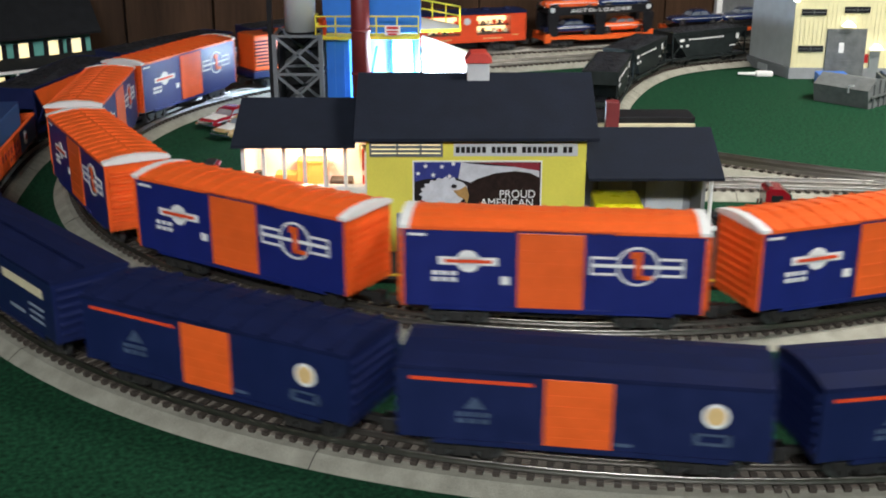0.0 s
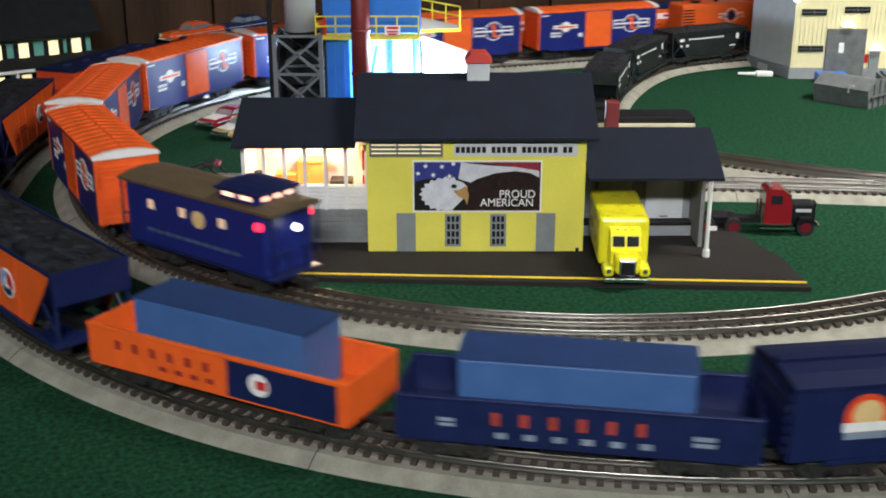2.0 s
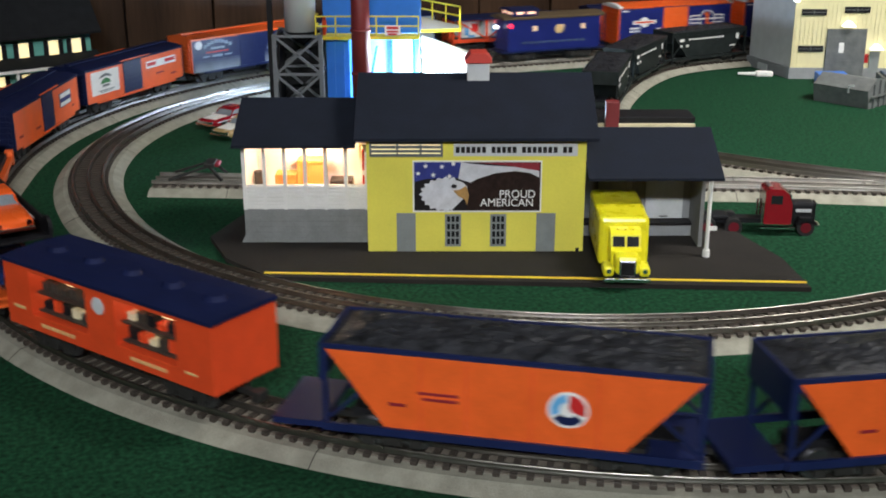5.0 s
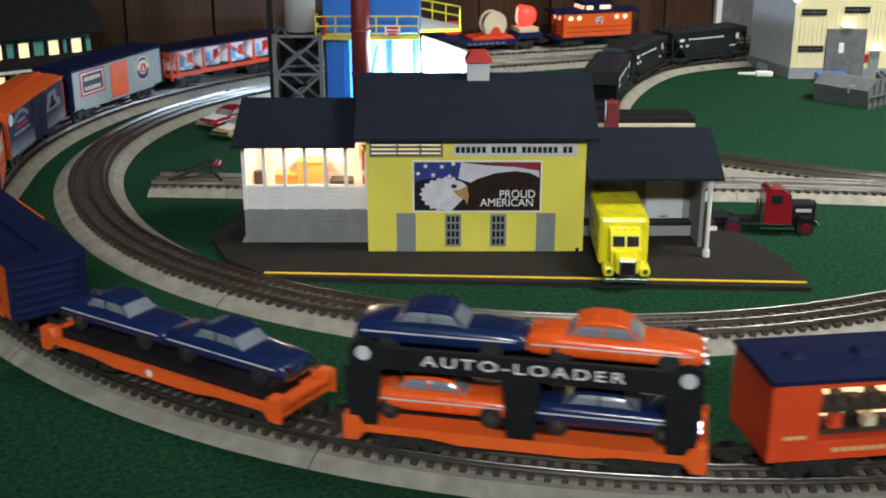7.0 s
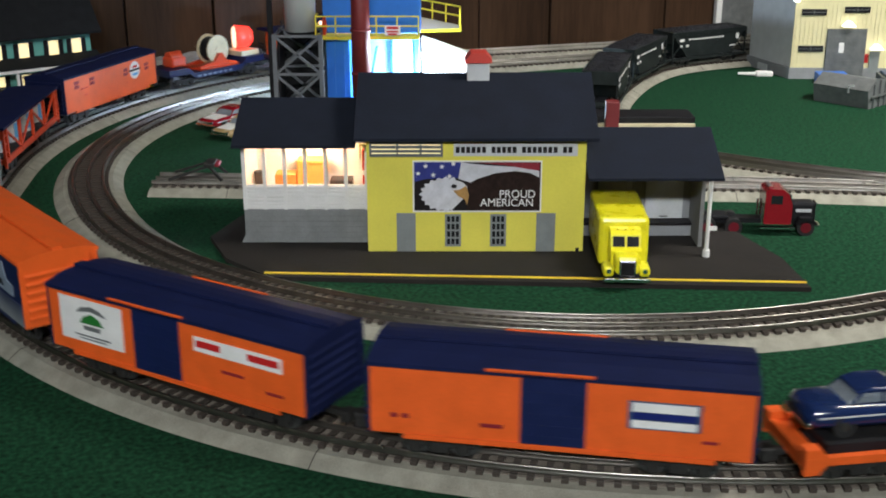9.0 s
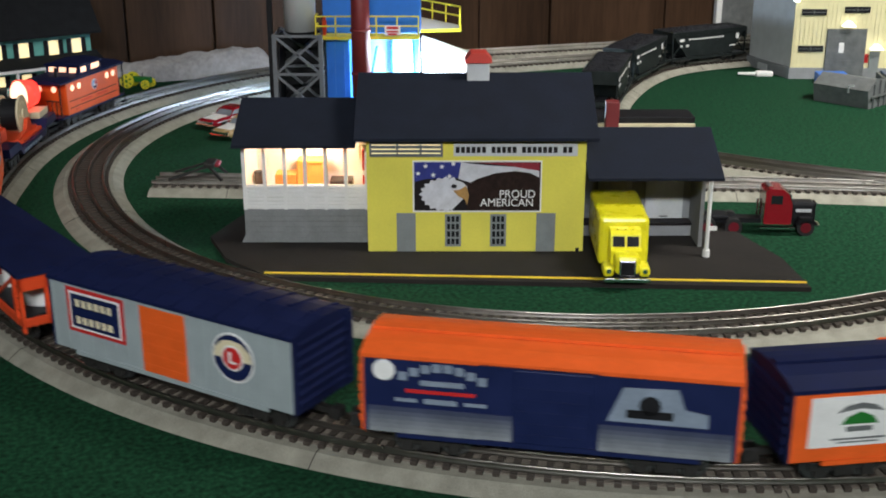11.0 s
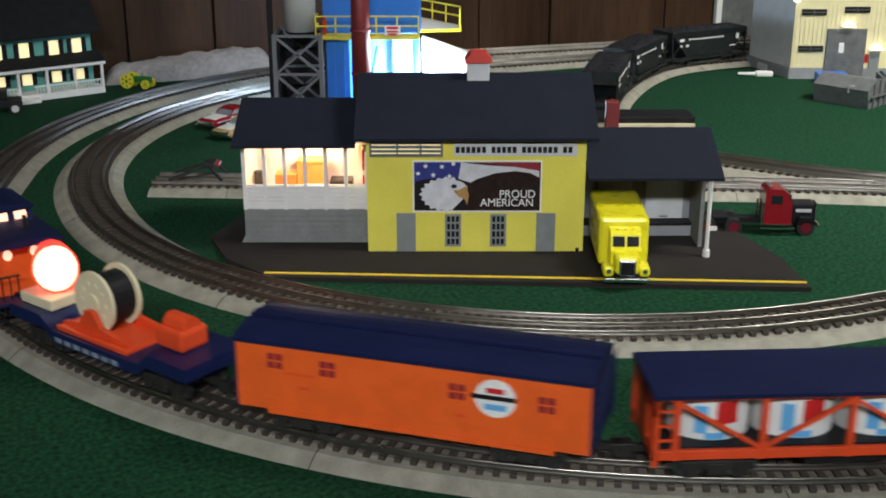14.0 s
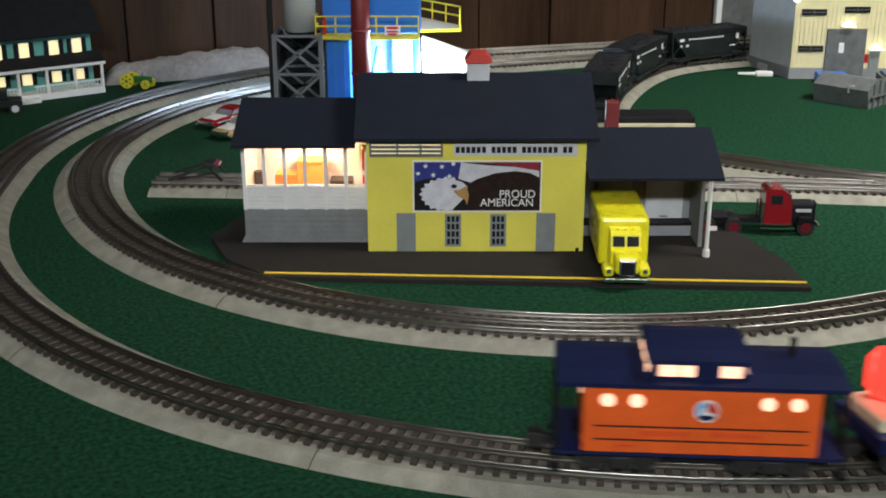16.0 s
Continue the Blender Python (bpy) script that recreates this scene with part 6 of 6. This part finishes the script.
def factory_yard():
    t = thing("dump_bin", "weathered grey steel dump bin lying beside the factory", "bin", pose(0.5614, 1.698, 0, 0, 0, -46))
    part("shell", Form().prism([(-0.028, 0.0), (-0.034, 0.026), (-0.010, 0.040), (0.014, 0.036), (0.030, 0.020), (0.030, 0.0)], "x", 0.0, 0.082), DUMP_GREY, t)
    part("end_frame", Form().prism([(-0.029, 0.0), (-0.035, 0.0265), (-0.010, 0.041), (0.0145, 0.037), (0.031, 0.0205), (0.031, 0.0)], "x", 0.082, 0.085).box(0.0852, 0.0880, -0.003, 0.002, 0.0, 0.038).box(0.0852, 0.0880, -0.02, -0.016, 0.0, 0.034).box(0.0852, 0.0880, 0.013, 0.017, 0.0, 0.034).box(0.0881, 0.0900, -0.030, 0.028, 0.016, 0.019), DUMP_GREY, t)
    part("handle", Form().bar((0.055, -0.0335, 0.020), (0.055, -0.0345, 0.030), 0.002).bar((0.055, -0.0345, 0.030), (0.063, -0.0345, 0.031), 0.002), PALE_GREY, t)
    b = thing("blue_box", "small blue container beside the dump bin", "container", pose(0.583, 1.795, 0, 0, 0, -5))
    part("shell", Form().box(0.0, 0.045, 0.0, 0.03, 0, 0.016, 0.001), PLANT_BLUE, b)
    part("label_panel", Form().box(0.003, 0.011, -0.0006, 0.0, 0.002, 0.010), WHITE, b)
    w = thing("coal_bin", "low dark bin with blue-grey load in the factory yard", "bin", pose(0.66, 1.735, 0, 0, 0, -8))
    part("shell", Form().box(0.0, 0.07, 0.0, 0.05, 0.0, 0.022, 0.001), DUMP_GREY, w)
    part("load", Form().box(0.004, 0.066, 0.004, 0.046, 0.0221, 0.026, 0.002), FADE_BLUE, w)
    p = thing("white_pipe", "white plastic pipe lying on the felt by the factory", "pipe", pose(0.475, 1.865, 0, 0, 0, -3))
    part("tube", Form().cyl((0, 0, 0.004), (0.05, 0, 0.004), 0.002, 0.004, n=12), WHITE_TRIM, p)
    part("nozzle", Form().box(0.028, 0.055, -0.006, 0.006, 0.0, 0.0085, 0.002), WHITE_TRIM, p)


def water_shed():
    t = thing("rail_shed", "low dark shed with pale roof edge and red chimney", "shed")
    part("roof", Form().box(0.166, 0.279, 1.264, 1.305, 0.0628, 0.0695, 0.001), BLACK, t)
    part("edge", Form().box(0.166, 0.2785, 1.2585, 1.2638, 0.0575, 0.0625), CREAM, t)
    part("wall", Form().box(0.170, 0.275, 1.268, 1.301, 0.0, 0.0627), GREY_WALL, t)
    part("chimney", Form().box(0.1775, 0.192, 1.245, 1.258, 0.0, 0.0905, 0.001), STACK_RED, t, "dark red square chimney")


build_depot()
porch_crates()
yellow_truck()
red_truck()
classic_car("red and white die-cast convertible parked on the felt", CAR_RED, WHITE, pose(-0.284, 1.530, 0, 0, 0, -124))
classic_car("tan and white die-cast sedan parked on the felt", CAR_TAN, WHITE, pose(-0.256, 1.474, 0, 0, 0, -122))
silo_plant()
farm_house()
jeep()
farm_tractor()
rock_mound()
factory()
factory_yard()
water_shed()

# ---------------------------------------------------------------- trains
OUTER_TRAIN = [(blue_boxcar(), 2.135, 1.0), (blue_boxcar(), 2.360, 1.0), (blue_boxcar(9), 2.582, 0.99), (blue_reefer(), 2.806, 1.01), (gondola(False), 3.020, 1.035), (gondola(True), 3.238, 1.02)]
first_hopper = hopper(BLUE, "navy model hopper car with orange sides and a coal load", "orange hopper cars", ORANGE)
OUTER_TRAIN += [(first_hopper, 3.466, 1.045), (copy_thing(first_hopper, Matrix()), 3.712, 1.045), (copy_thing(first_hopper, Matrix()), 3.967, 1.045)]
OUTER_TRAIN += [(display_car(), 4.237, 1.0), (auto_loader(), 4.469, 1.0), (auto_flat(), 4.705, 1.02), (orange_boxcar(0), 4.940, 1.02), (orange_boxcar(1), 5.179, 1.015), (mural_boxcar(), 5.411, 1.005), (grey_boxcar(), 5.647, 1.01), (vat_car(), 5.882, 1.05), (orange_reefer(), 6.123, 1.03), (searchlight_car(), 6.352, 0.945), (outer_caboose(), 6.540, 1.0)]
first_box = inner_boxcar()
INNER_TRAIN = [(inner_caboose(), 1.776, 1.0), (first_box, 2.004, 1.033)]
INNER_TRAIN += [(copy_thing(first_box, Matrix()), s, 1.033) for s in (2.251, 2.501, 2.757, 3.008, 3.260)]
INNER_TRAIN += [(locomotive(), 3.535, 1.03)]

black_hopper = hopper(HOPPER_BLACK, "black model hopper car with white lettering bars and coal", "black hopper cars")
for k, s in enumerate((0.800, 0.986, 1.180)):
    a, b = LOOP.at(s - 0.06)[0], LOOP.at(s + 0.06)[0]
    mid, d = (a + b) / 2, b - a
    m = Matrix.Translation((mid.x, mid.y, 0)) @ Matrix.Rotation(math.atan2(d.y, d.x), 4, "Z")
    if k == 0:
        m = m @ Matrix.Diagonal((0.74, 0.74, 0.74, 1))
    if k:
        copy_thing(black_hopper, m)
    else:
        black_hopper.matrix_basis = m

# run of each train along its oval, in metres, every half second
OUTER_RUN = [0.0, 0.16, 0.322, 0.488, 0.657, 0.826, 0.99, 1.145, 1.291, 1.431, 1.567, 1.699, 1.827, 1.953, 2.076, 2.197, 2.319, 2.443, 2.567, 2.688, 2.806, 2.921, 3.032, 3.138, 3.239, 3.339, 3.441, 3.549, 3.667, 3.796, 3.934, 4.085, 4.244]
INNER_RUN = [0.0, 0.167, 0.347, 0.556, 0.774, 1.003, 1.227, 1.442, 1.677, 1.93, 2.178, 2.434, 2.678, 2.9, 3.081, 3.222, 3.352]


def run_at(table, t, end_speed):
    """Smooth reading of a table of half-second rows."""
    last = (len(table) - 1) * 0.5
    if t >= last:
        return table[-1] + (t - last) * end_speed
    i = int(t * 2)
    u = t * 2 - i
    a, b, c, d = (table[min(max(k, 0), len(table) - 1)] for k in (i - 1, i, i + 1, i + 2))
    if i == 0:
        a = 2 * b - c
    if i + 2 >= len(table):
        d = 2 * c - b
    return 0.5 * (2 * b + (c - a) * u + (2 * a - 5 * b + 4 * c - d) * u * u + (3 * b - a - 3 * c + d) * u ** 3)


def spread(line, s):
    """Couplings on the outer train stretch a little round the far half of the oval."""
    return s + 0.0376 * max(0.0, s - 2.4) + 0.0248 * max(0.0, s - 3.7) if line is OUTER else s


def car_pose(line, s, way, gap=0.068):
    """A car's pose from the places of its two bogies on the rails."""
    fore, aft = line.at(s + way * gap)[0], line.at(s - way * gap)[0]
    mid, d = (fore + aft) / 2, fore - aft
    return Matrix.Translation((mid.x, mid.y, 0)) @ Matrix.Rotation(math.atan2(d.y, d.x), 4, "Z")


# ---------------------------------------------------------------- tracks
build_track("inner_track", INNER, "grey roadbed model track with three steel rails", near=lambda p: p.y < 1.25 and p.x < 0.45)
build_track("outer_track", OUTER, "grey roadbed model track with three steel rails", near=lambda p: p.y < 1.2 and p.x < 0.45)
build_track("siding_track", SIDING, "straight siding of model track behind the depot", closed=False, near=lambda p: 0.2 < p.x < 0.6)
build_track("loop_track", LOOP, "curved spur of model track under the black hopper cars", closed=False, z=0.0012)
bumper_post()


def motions():
    for train, line, way, table, speed in ((OUTER_TRAIN, OUTER, -1, OUTER_RUN, 0.32), (INNER_TRAIN, INNER, 1, INNER_RUN, 0.25)):
        for car, s, stretch in train:
            car.scale = (stretch, 0.85, 1.0)
            walk(car, [(k / 10, car_pose(line, spread(line, s + way * run_at(table, k / 10, speed)), way)) for k in range(161)])


motions()
